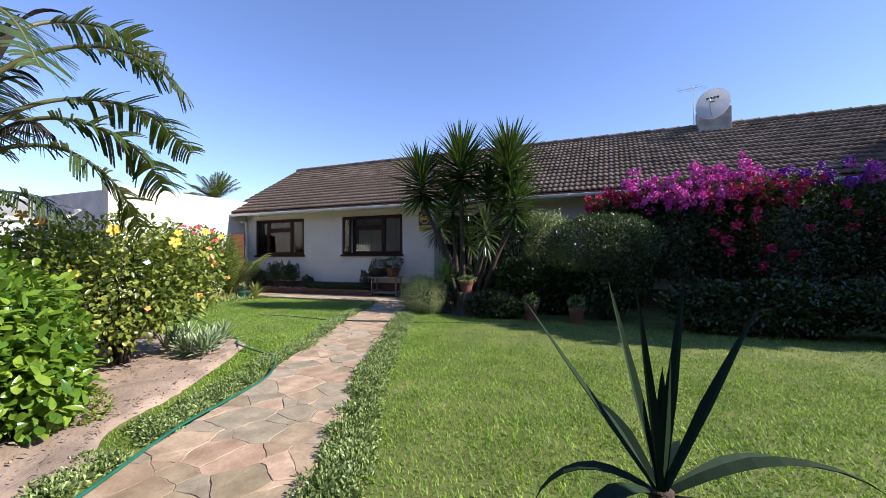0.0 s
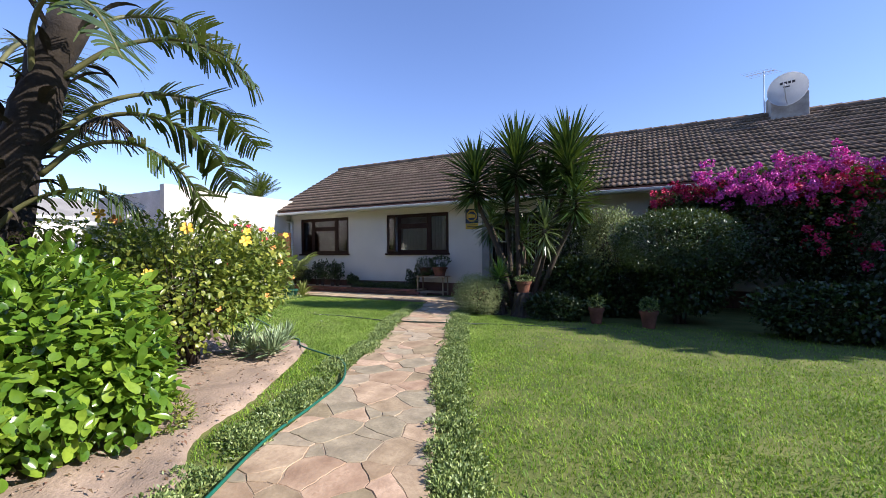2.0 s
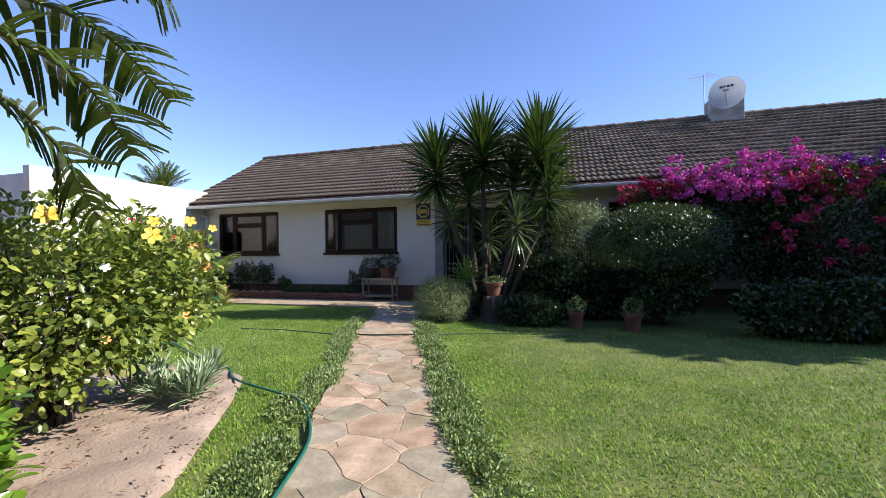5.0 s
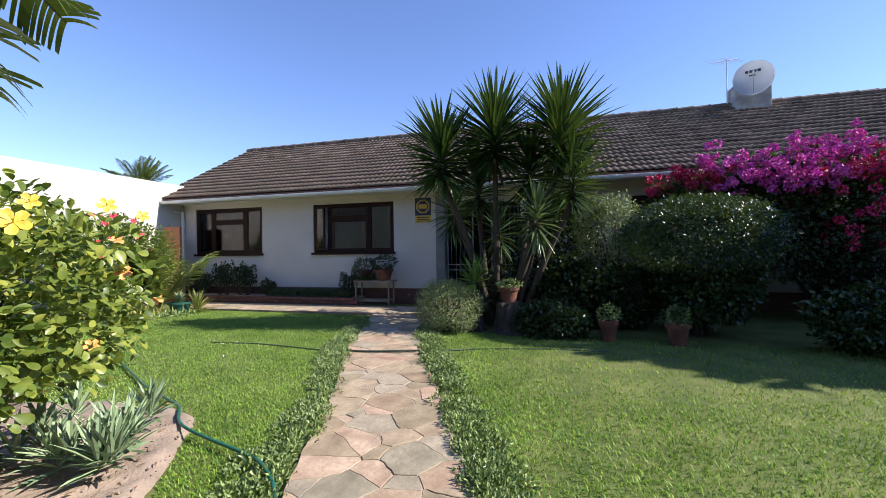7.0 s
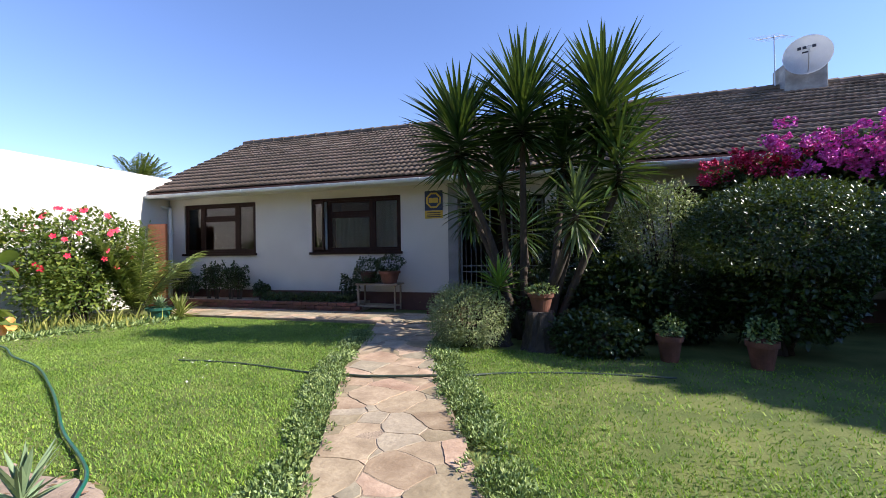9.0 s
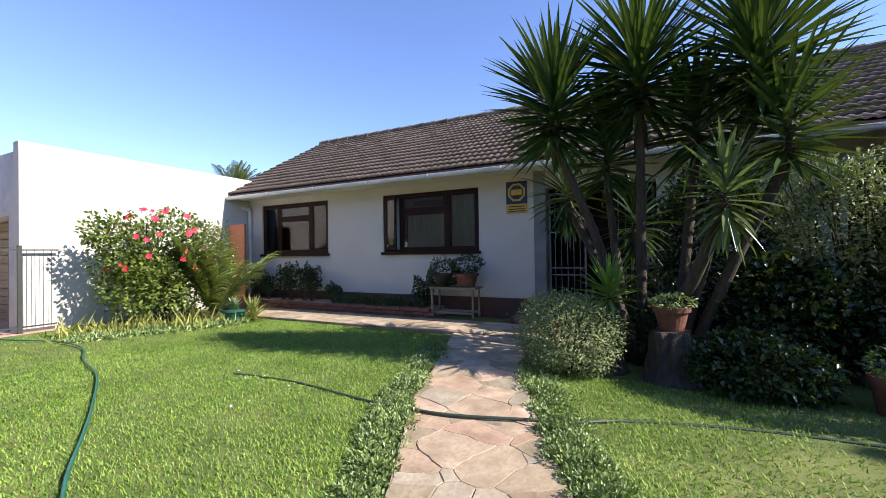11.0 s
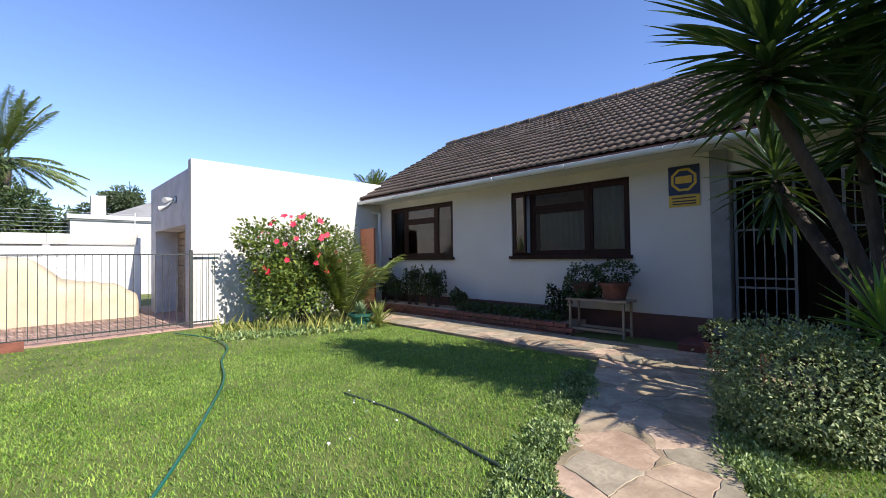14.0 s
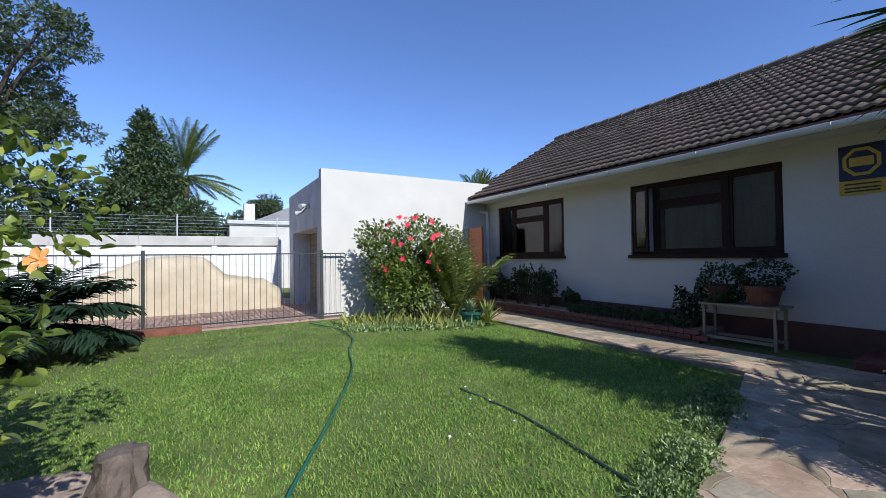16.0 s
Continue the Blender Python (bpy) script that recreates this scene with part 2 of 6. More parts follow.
def box(bm, x0, x1, y0, y1, z0, z1, bevel=0.0, m=None):
    r = bmesh.ops.create_cube(bm, size=1.0)
    mat = Matrix.Translation(((x0 + x1) / 2, (y0 + y1) / 2, (z0 + z1) / 2)) @ Matrix.Diagonal((x1 - x0, y1 - y0, z1 - z0, 1))
    bmesh.ops.transform(bm, matrix=(m @ mat) if m else mat, verts=r["verts"])
    if bevel:
        ed = {e for v in r["verts"] for e in v.link_edges}
        bmesh.ops.bevel(bm, geom=list(ed), offset=bevel, segments=2, affect="EDGES", profile=0.6)
    return bm


def boxm(*a, **k):
    return box(bmesh.new(), *a, **k)


def tube(bm, pts, radii, sides=8, cap=True):
    pts = [Vector(p) for p in pts]
    rings = []
    for i, p in enumerate(pts):
        d = (pts[min(i + 1, len(pts) - 1)] - pts[max(i - 1, 0)]).normalized()
        a = d.orthogonal().normalized() if not rings else (last - d * last.dot(d)).normalized()
        last = a
        b = d.cross(a)
        r = radii[i] if isinstance(radii, (list, tuple)) else radii
        rings.append([bm.verts.new(p + r * (math.cos(2 * math.pi * k / sides) * a + math.sin(2 * math.pi * k / sides) * b)) for k in range(sides)])
    for r0, r1 in zip(rings, rings[1:]):
        for k in range(sides):
            bm.faces.new((r0[k], r0[(k + 1) % sides], r1[(k + 1) % sides], r1[k]))
    if cap:
        bm.faces.new(rings[0][::-1])
        bm.faces.new(rings[-1])
    return bm


def lathe(profile, sides=24):
    bm = bmesh.new()
    rings = [[bm.verts.new((r * math.cos(2 * math.pi * k / sides), r * math.sin(2 * math.pi * k / sides), z)) for k in range(sides)] for r, z in profile]
    for r0, r1 in zip(rings, rings[1:]):
        for k in range(sides):
            bm.faces.new((r0[k], r0[(k + 1) % sides], r1[(k + 1) % sides], r1[k]))
    bm.faces.new(rings[0][::-1])
    return bm


def smooth_line(pts, n=6):
    """Catmull-Rom through the points."""
    p = [np.array(q, float) for q in pts]
    p = [2 * p[0] - p[1]] + p + [2 * p[-1] - p[-2]]
    out = []
    for i in range(1, len(p) - 2):
        for k in range(n):
            t = k / n
            out.append(0.5 * (2 * p[i] + (p[i + 1] - p[i - 1]) * t + (2 * p[i - 1] - 5 * p[i] + 4 * p[i + 1] - p[i + 2]) * t * t + (3 * p[i] - p[i - 1] - 3 * p[i + 1] + p[i + 2]) * t ** 3))
    return out + [p[-2]]


def unit(a):
    return a / np.maximum(np.linalg.norm(a, axis=1, keepdims=True), 1e-9)


def mesh_from(name, verts, faces, smooth=False):
    """A mesh from an array of vertices and one of faces of equal size."""
    me = bpy.data.meshes.new(name)
    n, k = faces.shape
    me.vertices.add(len(verts))
    me.vertices.foreach_set("co", np.ascontiguousarray(verts, dtype=np.float32).ravel())
    me.loops.add(n * k)
    me.loops.foreach_set("vertex_index", faces.astype(np.int32).ravel())
    me.polygons.add(n)
    me.polygons.foreach_set("loop_start", np.arange(0, n * k, k, dtype=np.int32))
    me.update(calc_edges=True)
    if smooth:
        me.shade_smooth()
    return me


def leaves(name, pos, direction, up, length, width, fold=0.18, droop=0.15, blunt=0.5):
    """Many leaves: each a folded blade of four triangles with a drooping tip."""
    n = len(pos)
    d = unit(direction)
    s = unit(np.cross(d, up) + 1e-6)
    nrm = np.cross(s, d)
    L, W = np.broadcast_to(length, n)[:, None], np.broadcast_to(width, n)[:, None]
    if blunt > 0.66:
        secs = ((0.16, 0.17), (0.36, 0.37), (0.58, 0.48), (0.8, 0.44), (0.94, 0.24))
        cols = [pos]
        for u, w in secs:
            q = pos + d * L * u - nrm * L * droop * u * u
            cols += [q - s * W * w + nrm * W * fold * w * 2, q, q + s * W * w + nrm * W * fold * w * 2]
        v = np.stack(cols + [pos + d * L - nrm * L * droop], 1).reshape(-1, 3)
        f = [[0, 2, 1], [0, 3, 2]]
        for k in range(4):
            a = 1 + 3 * k
            f += [[a, a + 1, a + 4], [a, a + 4, a + 3], [a + 1, a + 2, a + 5], [a + 1, a + 5, a + 4]]
        f = np.array(f + [[13, 14, 16], [14, 15, 16]])
        return mesh_from(name, v, (np.arange(n)[:, None, None] * 17 + f[None]).reshape(-1, 3), True)
    if blunt > 0.56:
        q1, q2 = pos + d * L * 0.32, pos + d * L * 0.72
        v = np.stack([pos, q1 - s * W * 0.4 + nrm * W * fold, q1, q1 + s * W * 0.4 + nrm * W * fold, q2 - s * W * 0.47 + nrm * W * fold - nrm * L * droop * 0.4, q2 - nrm * L * droop * 0.4, q2 + s * W * 0.47 + nrm * W * fold - nrm * L * droop * 0.4, pos + d * L - nrm * L * droop], 1).reshape(-1, 3)
        f = np.array([[0, 2, 1], [0, 3, 2], [1, 2, 4], [2, 5, 4], [2, 3, 5], [3, 6, 5], [4, 5, 7], [5, 6, 7]])
        return mesh_from(name, v, (np.arange(n)[:, None, None] * 8 + f[None]).reshape(-1, 3))
    mid = pos + d * L * blunt
    v = np.stack([pos, mid - s * W / 2 + nrm * W * fold, mid - nrm * W * 0.05, mid + s * W / 2 + nrm * W * fold, pos + d * L - nrm * L * droop], 1).reshape(-1, 3)
    f = np.array([[0, 2, 1], [0, 3, 2], [1, 2, 4], [2, 3, 4]])
    return mesh_from(name, v, (np.arange(n)[:, None, None] * 5 + f[None]).reshape(-1, 3))


def cloud(n, centre, radii, lumps=9, lump=0.28, shell=0.55, flat=-0.85, seed=1):
    """Points and outward directions in a lumpy ellipsoid, denser at its skin."""
    r = np.random.default_rng(seed)
    d = unit(r.normal(size=(n * 2, 3)))
    d = d[d[:, 2] > flat][:n]
    axes = unit(r.normal(size=(lumps, 3)))
    h = np.max(d @ axes.T, axis=1)
    k = 1 - lump + lump * 1.25 * np.clip((h - 0.4) / 0.6, 0, 1)
    k *= shell + (1 - shell) * r.random(len(d)) ** 0.35
    k *= 1 + 0.06 * r.normal(size=len(d))
    return np.array(centre) + d * k[:, None] * np.array(radii), d


def foliage(name, n, centre, radii, L, W, seed, jitter=0.7, **k):
    lk = {a: k.pop(a) for a in ("fold", "droop", "blunt") if a in k}
    p, d = cloud(n, centre, radii, seed=seed, **k)
    p[:, 2] = np.maximum(p[:, 2], 0.05)
    r = np.random.default_rng(seed + 50)
    way = unit(d + jitter * r.normal(size=d.shape) + np.array([0, 0, 0.15]))
    up = unit(np.array([0, 0, 1.0]) + 0.7 * d + 0.35 * r.normal(size=d.shape))
    return leaves(name, p, way, up, L * (0.6 + 0.6 * r.random(len(p))), W * (0.7 + 0.5 * r.random(len(p))), **lk)


def branches(parent, base, centre, radii, n, r0, seed):
    """Curved stems from a base out into a crown, each a part."""
    r = random.Random(seed)
    for _ in range(n):
        bm = bmesh.new()
        a, e = r.uniform(0, 6.28), r.uniform(0.1, 1.3)
        tip = Vector((centre[0] + 0.8 * radii[0] * math.cos(a) * math.cos(e), centre[1] + 0.8 * radii[1] * math.sin(a) * math.cos(e), centre[2] + 0.8 * radii[2] * math.sin(e)))
        b = Vector(base) + Vector((r.uniform(-0.1, 0.1), r.uniform(-0.1, 0.1), 0))
        mid = b.lerp(tip, 0.5) + Vector((r.uniform(-0.12, 0.12), r.uniform(-0.12, 0.12), 0.15))
        tube(bm, smooth_line([b, mid, tip], 4), [r0 * (1 - 0.09 * i) for i in range(9)], 6)
        part("stem", bm, "bark", parent)


def wall_with_holes(name_label, x0, x1, y0, y1, z0, z1, holes):
    """A wall along x with rectangular holes (x0, x1, z0, z1), as one mesh."""
    bm = bmesh.new()
    xs = sorted({x0, x1, *[h[0] for h in holes], *[h[1] for h in holes]})
    for a, b in zip(xs, xs[1:]):
        hs = sorted([h for h in holes if h[0] <= a + 1e-6 and h[1] >= b - 1e-6], key=lambda h: h[2])
        z = z0
        for h in hs:
            if h[2] > z:
                box(bm, a, b, y0, y1, z, h[2])
            z = h[3]
        if z < z1:
            box(bm, a, b, y0, y1, z, z1)
    bmesh.ops.remove_doubles(bm, verts=bm.verts, dist=1e-5)
    return bm

# ---- ground, path and beds ----
PATH_Y = (-4.0, 1.3, 1.9, 2.7, 3.3, 3.8, 5.3, 6.9, 7.85, 9.7)
PATH_L = (-0.9, -2.72, -2.98, -3.22, -3.44, -3.72, -4.28, -5.03, -5.32, -5.95)
PATH_R = (0.9, -1.37, -1.64, -2.02, -2.34, -2.58, -3.23, -3.93, -4.32, -4.75)


def path_left(y):
    return float(np.interp(y, PATH_Y, PATH_L))


def path_right(y):
    return float(np.interp(y, PATH_Y, PATH_R))


bm = bmesh.new()
bmesh.ops.create_grid(bm, x_segments=60, y_segments=60, size=400)
structure("ground", bm, "lawn", "green lawn ground of short grass and bare patches", "ground")

BED = [(-3.3, 0.6), (-2.95, 1.4), (-3.55, 1.9), (-3.85, 2.6), (-4.12, 3.05), (-4.5, 3.7), (-4.78, 4.12), (-5.2, 4.6), (-6.1, 4.6), (-6.9, 4.35), (-7.3, 3.7), (-7.8, 2.4), (-8.2, 0.5), (-8, -2.5), (-3.6, -2.5)]


def inside(poly, x, y):
    r = np.zeros(np.shape(x), bool)
    for (ax, ay), (bx, by) in zip(poly, poly[1:] + poly[:1]):
        c = ((ay > y) != (by > y)) & (x < (bx - ax) * (y - ay) / (by - ay + 1e-12) + ax)
        r ^= c
    return r


def soil_bed():
    bm = bmesh.new()
    ring = [Vector((x, y, 0)) for x, y in smooth_line(BED + BED[:1], 5)[:-1]]
    vs = [bm.verts.new((p.x, p.y, -0.02)) for p in ring]
    c = Vector((-6.0, 1.4, 0))
    for k in (0.03, 0.08, 0.16, 0.26, 0.38, 0.52, 0.68, 0.85):
        ins = []
        for p in ring:
            q = p.lerp(c, k)
            q.z = 0.05 + 0.045 * noise.noise(q * 2.2) + 0.03 * noise.noise(q * 8) + 0.012 * noise.noise(q * 25)
            ins.append(bm.verts.new(q))
        n = len(vs)
        for i in range(n):
            bm.faces.new((vs[i], vs[(i + 1) % n], ins[(i + 1) % n], ins[i]))
        vs = ins
    bm.faces.new(vs)
    bmesh.ops.subdivide_edges(bm, edges=bm.edges, cuts=1, use_grid_fill=True)
    for v in bm.verts:
        if v.co.z > 0:
            v.co.z += 0.014 * noise.noise(v.co * 30) + 0.02 * noise.noise(v.co * 11)
    return bm


tagged(part("soil_bed", soil_bed(), "soil", smooth=True), "bare sandy garden bed strewn with dry leaves", "garden bed", "", "structure")

bm = bmesh.new()
pl = [(path_left(y), y) for y in PATH_Y]
vs = [bm.verts.new((x, y, 0.0315)) for x, y in pl] + [bm.verts.new((path_right(y), y, 0.0315)) for y in reversed(PATH_Y)]
bm.faces.new(vs)
r = bmesh.ops.extrude_face_region(bm, geom=bm.faces[:])
bmesh.ops.translate(bm, vec=(0, 0, -0.05), verts=[v for v in r["geom"] if isinstance(v, bmesh.types.BMVert)])
footpath = structure("path", bm, "joint", "crazy-paved garden path of pinkish sandstone slabs", "path")
patio = structure("patio", boxm(-11.4, -2.4, 9.72, 10.78, -0.05, 0.044), "joint", "paved strip of sandstone slabs along the house", "patio")


# ---- house ----
WALL_Y, EAVE_Y, EAVE_Z, RIDGE_Y, RIDGE_Z = 11.6, 11.0, 2.94, 14.9, 5.22
LEFT, RIGHT = -13.08, 12.0
W1, W2, DOOR, W3 = (-12.55, -10.22, 1.33, 2.66), (-8.57, -6.22, 1.33, 2.64), (-4.86, -3.0, 0.16, 2.5), (-0.6, 1.2, 1.3, 2.5)
structure("wall_south", wall_with_holes("", LEFT, RIGHT, WALL_Y, WALL_Y + 0.25, 0.4, 3.03, [W1, W2, (DOOR[0], DOOR[1], 0.4, 2.5), W3]), "plaster", "white painted plaster house wall in shade", "wall")
bm = wall_with_holes("", LEFT, RIGHT, WALL_Y - 0.025, WALL_Y + 0.25, -0.05, 0.396, [(DOOR[0], DOOR[1], 0.16, 0.396)])
structure("trim_plinth", bm, "plinth", "dark brown painted plinth of the house wall", "plinth")
bm = bmesh.new()
vs = [(LEFT, WALL_Y + 0.25, 0), (LEFT, 18.2, 0), (LEFT, 18.2, 3.06), (LEFT, RIDGE_Y, RIDGE_Z - 0.12), (LEFT, WALL_Y + 0.25, 3.2)]
f = bm.faces.new([bm.verts.new(v) for v in vs])
r = bmesh.ops.extrude_face_region(bm, geom=[f])
bmesh.ops.translate(bm, vec=(0.22, 0, 0), verts=[v for v in r["geom"] if isinstance(v, bmesh.types.BMVert)])
structure("wall_gable_west", bm, "plaster", "white plastered gable end wall", "wall")
structure("wall_east", boxm(RIGHT - 0.22, RIGHT, WALL_Y + 0.25, 18.2, 0, 3.0), "plaster", "white plastered end wall", "wall")
structure("wall_north", boxm(LEFT + 0.22, RIGHT - 0.22, 18.0, 18.2, 0, 3.06), "plaster", "plain plastered rear wall", "wall")
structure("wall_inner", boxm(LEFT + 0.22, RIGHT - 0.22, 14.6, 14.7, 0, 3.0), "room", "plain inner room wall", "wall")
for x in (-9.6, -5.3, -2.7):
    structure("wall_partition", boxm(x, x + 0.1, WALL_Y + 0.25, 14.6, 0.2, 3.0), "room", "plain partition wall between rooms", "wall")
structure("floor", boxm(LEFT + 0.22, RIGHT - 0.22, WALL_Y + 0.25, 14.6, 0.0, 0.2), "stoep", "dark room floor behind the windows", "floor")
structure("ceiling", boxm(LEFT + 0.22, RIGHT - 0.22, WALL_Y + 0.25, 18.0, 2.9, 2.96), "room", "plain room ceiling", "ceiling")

roof = thing("roof", "dark brown concrete tile gable roof", "roof", "", "structure")
SL = math.hypot(RIDGE_Y - EAVE_Y, RIDGE_Z - EAVE_Z)
ANG = math.atan2(RIDGE_Z - EAVE_Z, RIDGE_Y - EAVE_Y)
ROOF = Matrix.Translation((0, EAVE_Y, EAVE_Z)) @ Matrix.Rotation(ANG, 4, "X")
RX0, RX1 = -13.5, 12.3
part("roof_deck", boxm(RX0 + 0.03, RX1, 0.05, SL, -0.09, -0.02, m=ROOF), "plinth", roof)
BACK = Matrix.Translation((0, 2 * RIDGE_Y - EAVE_Y, EAVE_Z)) @ Matrix.Rotation(-ANG, 4, "X")
part("rear_slope", boxm(RX0 + 0.03, RX1, -SL, 0, -0.09, 0.03, m=BACK), "tile_far", roof)
TW, TROWS = 0.28, 16
TLEN = SL / TROWS


def tile_mesh():
    """One double-roll tile, its lower lip proud of the course below."""
    bm = bmesh.new()
    us = [i / 10 for i in range(11)]
    prof = [0.5 + 0.5 * math.cos(4 * math.pi * (u - 0.25)) for u in us]
    rows = []
    for v, lift in ((-0.03, 0.022), (-0.028, 0.052), (TLEN + 0.02, 0.004)):
        rows.append([bm.verts.new((u * TW, v, lift + (0.026 * p if lift != 0.028 else 0.012 * p))) for u, p in zip(us, prof)])
    for a, b in zip(rows, rows[1:]):
        for i in range(10):
            bm.faces.new((a[i], a[i + 1], b[i + 1], b[i]))
    return bm


tile = finish(tile_mesh(), "roof_tile")
tile.materials.append(MAT["tile"])
tile.shade_smooth()

# barge, ridge, soffit, gutter
part("barge_board", boxm(RX0 - 0.03, RX0 + 0.025, 0.0, SL, -0.16, 0.03, m=ROOF), "soffit", roof)
for i in range(60):
    x = RX0 + i * 0.42
    bm = bmesh.new()
    tube(bm, [(x, RIDGE_Y, RIDGE_Z + 0.02), (x + 0.40, RIDGE_Y, RIDGE_Z + 0.03), (x + 0.45, RIDGE_Y, RIDGE_Z + 0.035)], [0.105, 0.115, 0.118], 10)
    part("ridge_tile", bm, "tile", roof)
structure("trim_soffit", boxm(RX0 + 0.03, RX1, EAVE_Y + 0.03, WALL_Y - 0.002, 2.83, 2.855), "soffit", "cream painted eaves board under the roof", "soffit")
structure("trim_fascia", boxm(RX0 + 0.03, RX1, EAVE_Y - 0.005, EAVE_Y + 0.028, 2.80, 2.93), "plinth", "brown painted fascia board", "fascia")

gutter = thing("gutter", "white painted half-round gutter along the eaves", "gutter")
bm = bmesh.new()
sec = [(-0.066 * math.cos(a), -0.08 * math.sin(a)) for a in [math.pi * k / 8 for k in range(9)]]
sec += [(c * 0.9, s * 0.9 + 0.004) for c, s in reversed(sec)]
rings = [[bm.verts.new((x, EAVE_Y - 0.076 + a, 2.86 + b)) for a, b in sec] for x in (RX0 - 0.02, -8.0, -2.0, 4.0, RX1)]
for r0, r1 in zip(rings, rings[1:]):
    for k in range(len(sec)):
        bm.faces.new((r0[k], r0[(k + 1) % len(sec)], r1[(k + 1) % len(sec)], r1[k]))
bm.faces.new(rings[0])
bm.faces.new(rings[-1][::-1])
part("channel", bm, "gutter", gutter, smooth=False)
for i in range(14):
    x = -13.0 + i * 1.5
    bm = bmesh.new()
    tube(bm, [(x, EAVE_Y - 0.076 - 0.071 * math.cos(a), 2.86 - 0.086 * math.sin(a)) for a in [math.pi * k / 6 for k in range(7)]], 0.010, 5)
    part("bracket", bm, "gutter", gutter)
pipe = thing("downpipe", "white painted downpipe at the house corner", "downpipe")
bm = bmesh.new()
tube(bm, smooth_line([(-13.35, 10.93, 2.82), (-13.33, 10.95, 2.72), (-13.2, 11.2, 2.66), (-13.0, 11.48, 2.58), (-12.97, 11.53, 2.45), (-12.97, 11.54, 1.0), (-12.97, 11.54, 0.1)], 4), 0.045, 10)
part("pipe", bm, "gutter", pipe, smooth=True)
for z in (1.9, 0.8):
    bm = bmesh.new()
    box(bm, -13.03, -12.91, 11.5, 11.6, z, z + 0.04)
    part("clamp", bm, "gutter", pipe)

# chimney, dish, aerial
chim = structure("chimney", boxm(2.55, 3.4, 14.55, 15.15, 4.8, 5.74, bevel=0.02), "chimney", "grey plastered square chimney on the ridge", "chimney")
dish = thing("satellite_dish", "pale grey satellite dish with dark lettering on the chimney", "satellite dish")
bm = bmesh.new()
rr = [0.0, 0.12, 0.24, 0.34, 0.42, 0.45]
rings = []
for r in rr:
    rings.append([bm.verts.new((r * math.cos(2 * math.pi * k / 28), r * r * 0.45 * -1 + 0.0, 1.08 * r * math.sin(2 * math.pi * k / 28))) for k in range(28)] if r else [bm.verts.new((0, 0, 0))])
for k in range(28):
    bm.faces.new((rings[0][0], rings[1][k], rings[1][(k + 1) % 28]))
for a, b in zip(rings[1:], rings[2:]):
    for k in range(28):
        bm.faces.new((a[k], b[k], b[(k + 1) % 28], a[(k + 1) % 28]))
DISH = pose(2.88, 14.32, 5.74, -10, 0, -22)
bmesh.ops.solidify(bm, geom=bm.faces[:], thickness=0.012)
bmesh.ops.transform(bm, matrix=DISH, verts=bm.verts)
part("reflector", bm, "dish", dish, smooth=True)
bm = bmesh.new()
tube(bm, [DISH @ Vector((0, 0.02, -0.44)), DISH @ Vector((0, -0.3, -0.36)), DISH @ Vector((0.0, -0.52, -0.08))], 0.012, 6)
part("feed_arm", bm, "alu", dish)
bm = bmesh.new()
tube(bm, [DISH @ Vector((0.0, -0.56, -0.10)), DISH @ Vector((0, -0.44, -0.04))], [0.035, 0.03], 8)
part("feed_horn", bm, "white_petal", dish)
bm = bmesh.new()
tube(bm, [DISH @ Vector((0, 0.02, 0)), DISH @ Vector((0, 0.25, -0.05)), (2.95, 14.56, 5.6)], 0.025, 8)
part("bracket", bm, "alu", dish)
for i, (u, w, z, hgt) in enumerate(((-0.14, 0.07, 0.16, 0.07), (-0.05, 0.07, 0.16, 0.07), (0.04, 0.06, 0.16, 0.07), (0.12, 0.07, 0.16, 0.07), (-0.06, 0.14, 0.06, 0.035))):
    bm = bmesh.new()
    box(bm, u - 0.03, u - 0.03 + w, -0.075, -0.068, z, z + hgt, m=DISH)
    part("lettering_bar", bm, "print", dish)
aerial = thing("tv_aerial", "thin metal television aerial above the chimney", "aerial")
bm = bmesh.new()
tube(bm, [(2.45, 14.8, 5.3), (2.45, 14.8, 6.55)], 0.015, 6)
part("mast", bm, "alu", aerial)
bm = bmesh.new()
tube(bm, [(2.0, 14.6, 6.40), (2.75, 14.95, 6.58)], 0.01, 5)
part("boom", bm, "alu", aerial)
for i in range(8):
    t = i / 7
    c = Vector((2.0, 14.6, 6.40)).lerp(Vector((2.75, 14.95, 6.58)), t)
    bm = bmesh.new()
    tube(bm, [c + Vector((0.1, -0.2, -0.16)), c + Vector((-0.1, 0.2, 0.16))], 0.006, 4)
    part("element", bm, "alu", aerial)


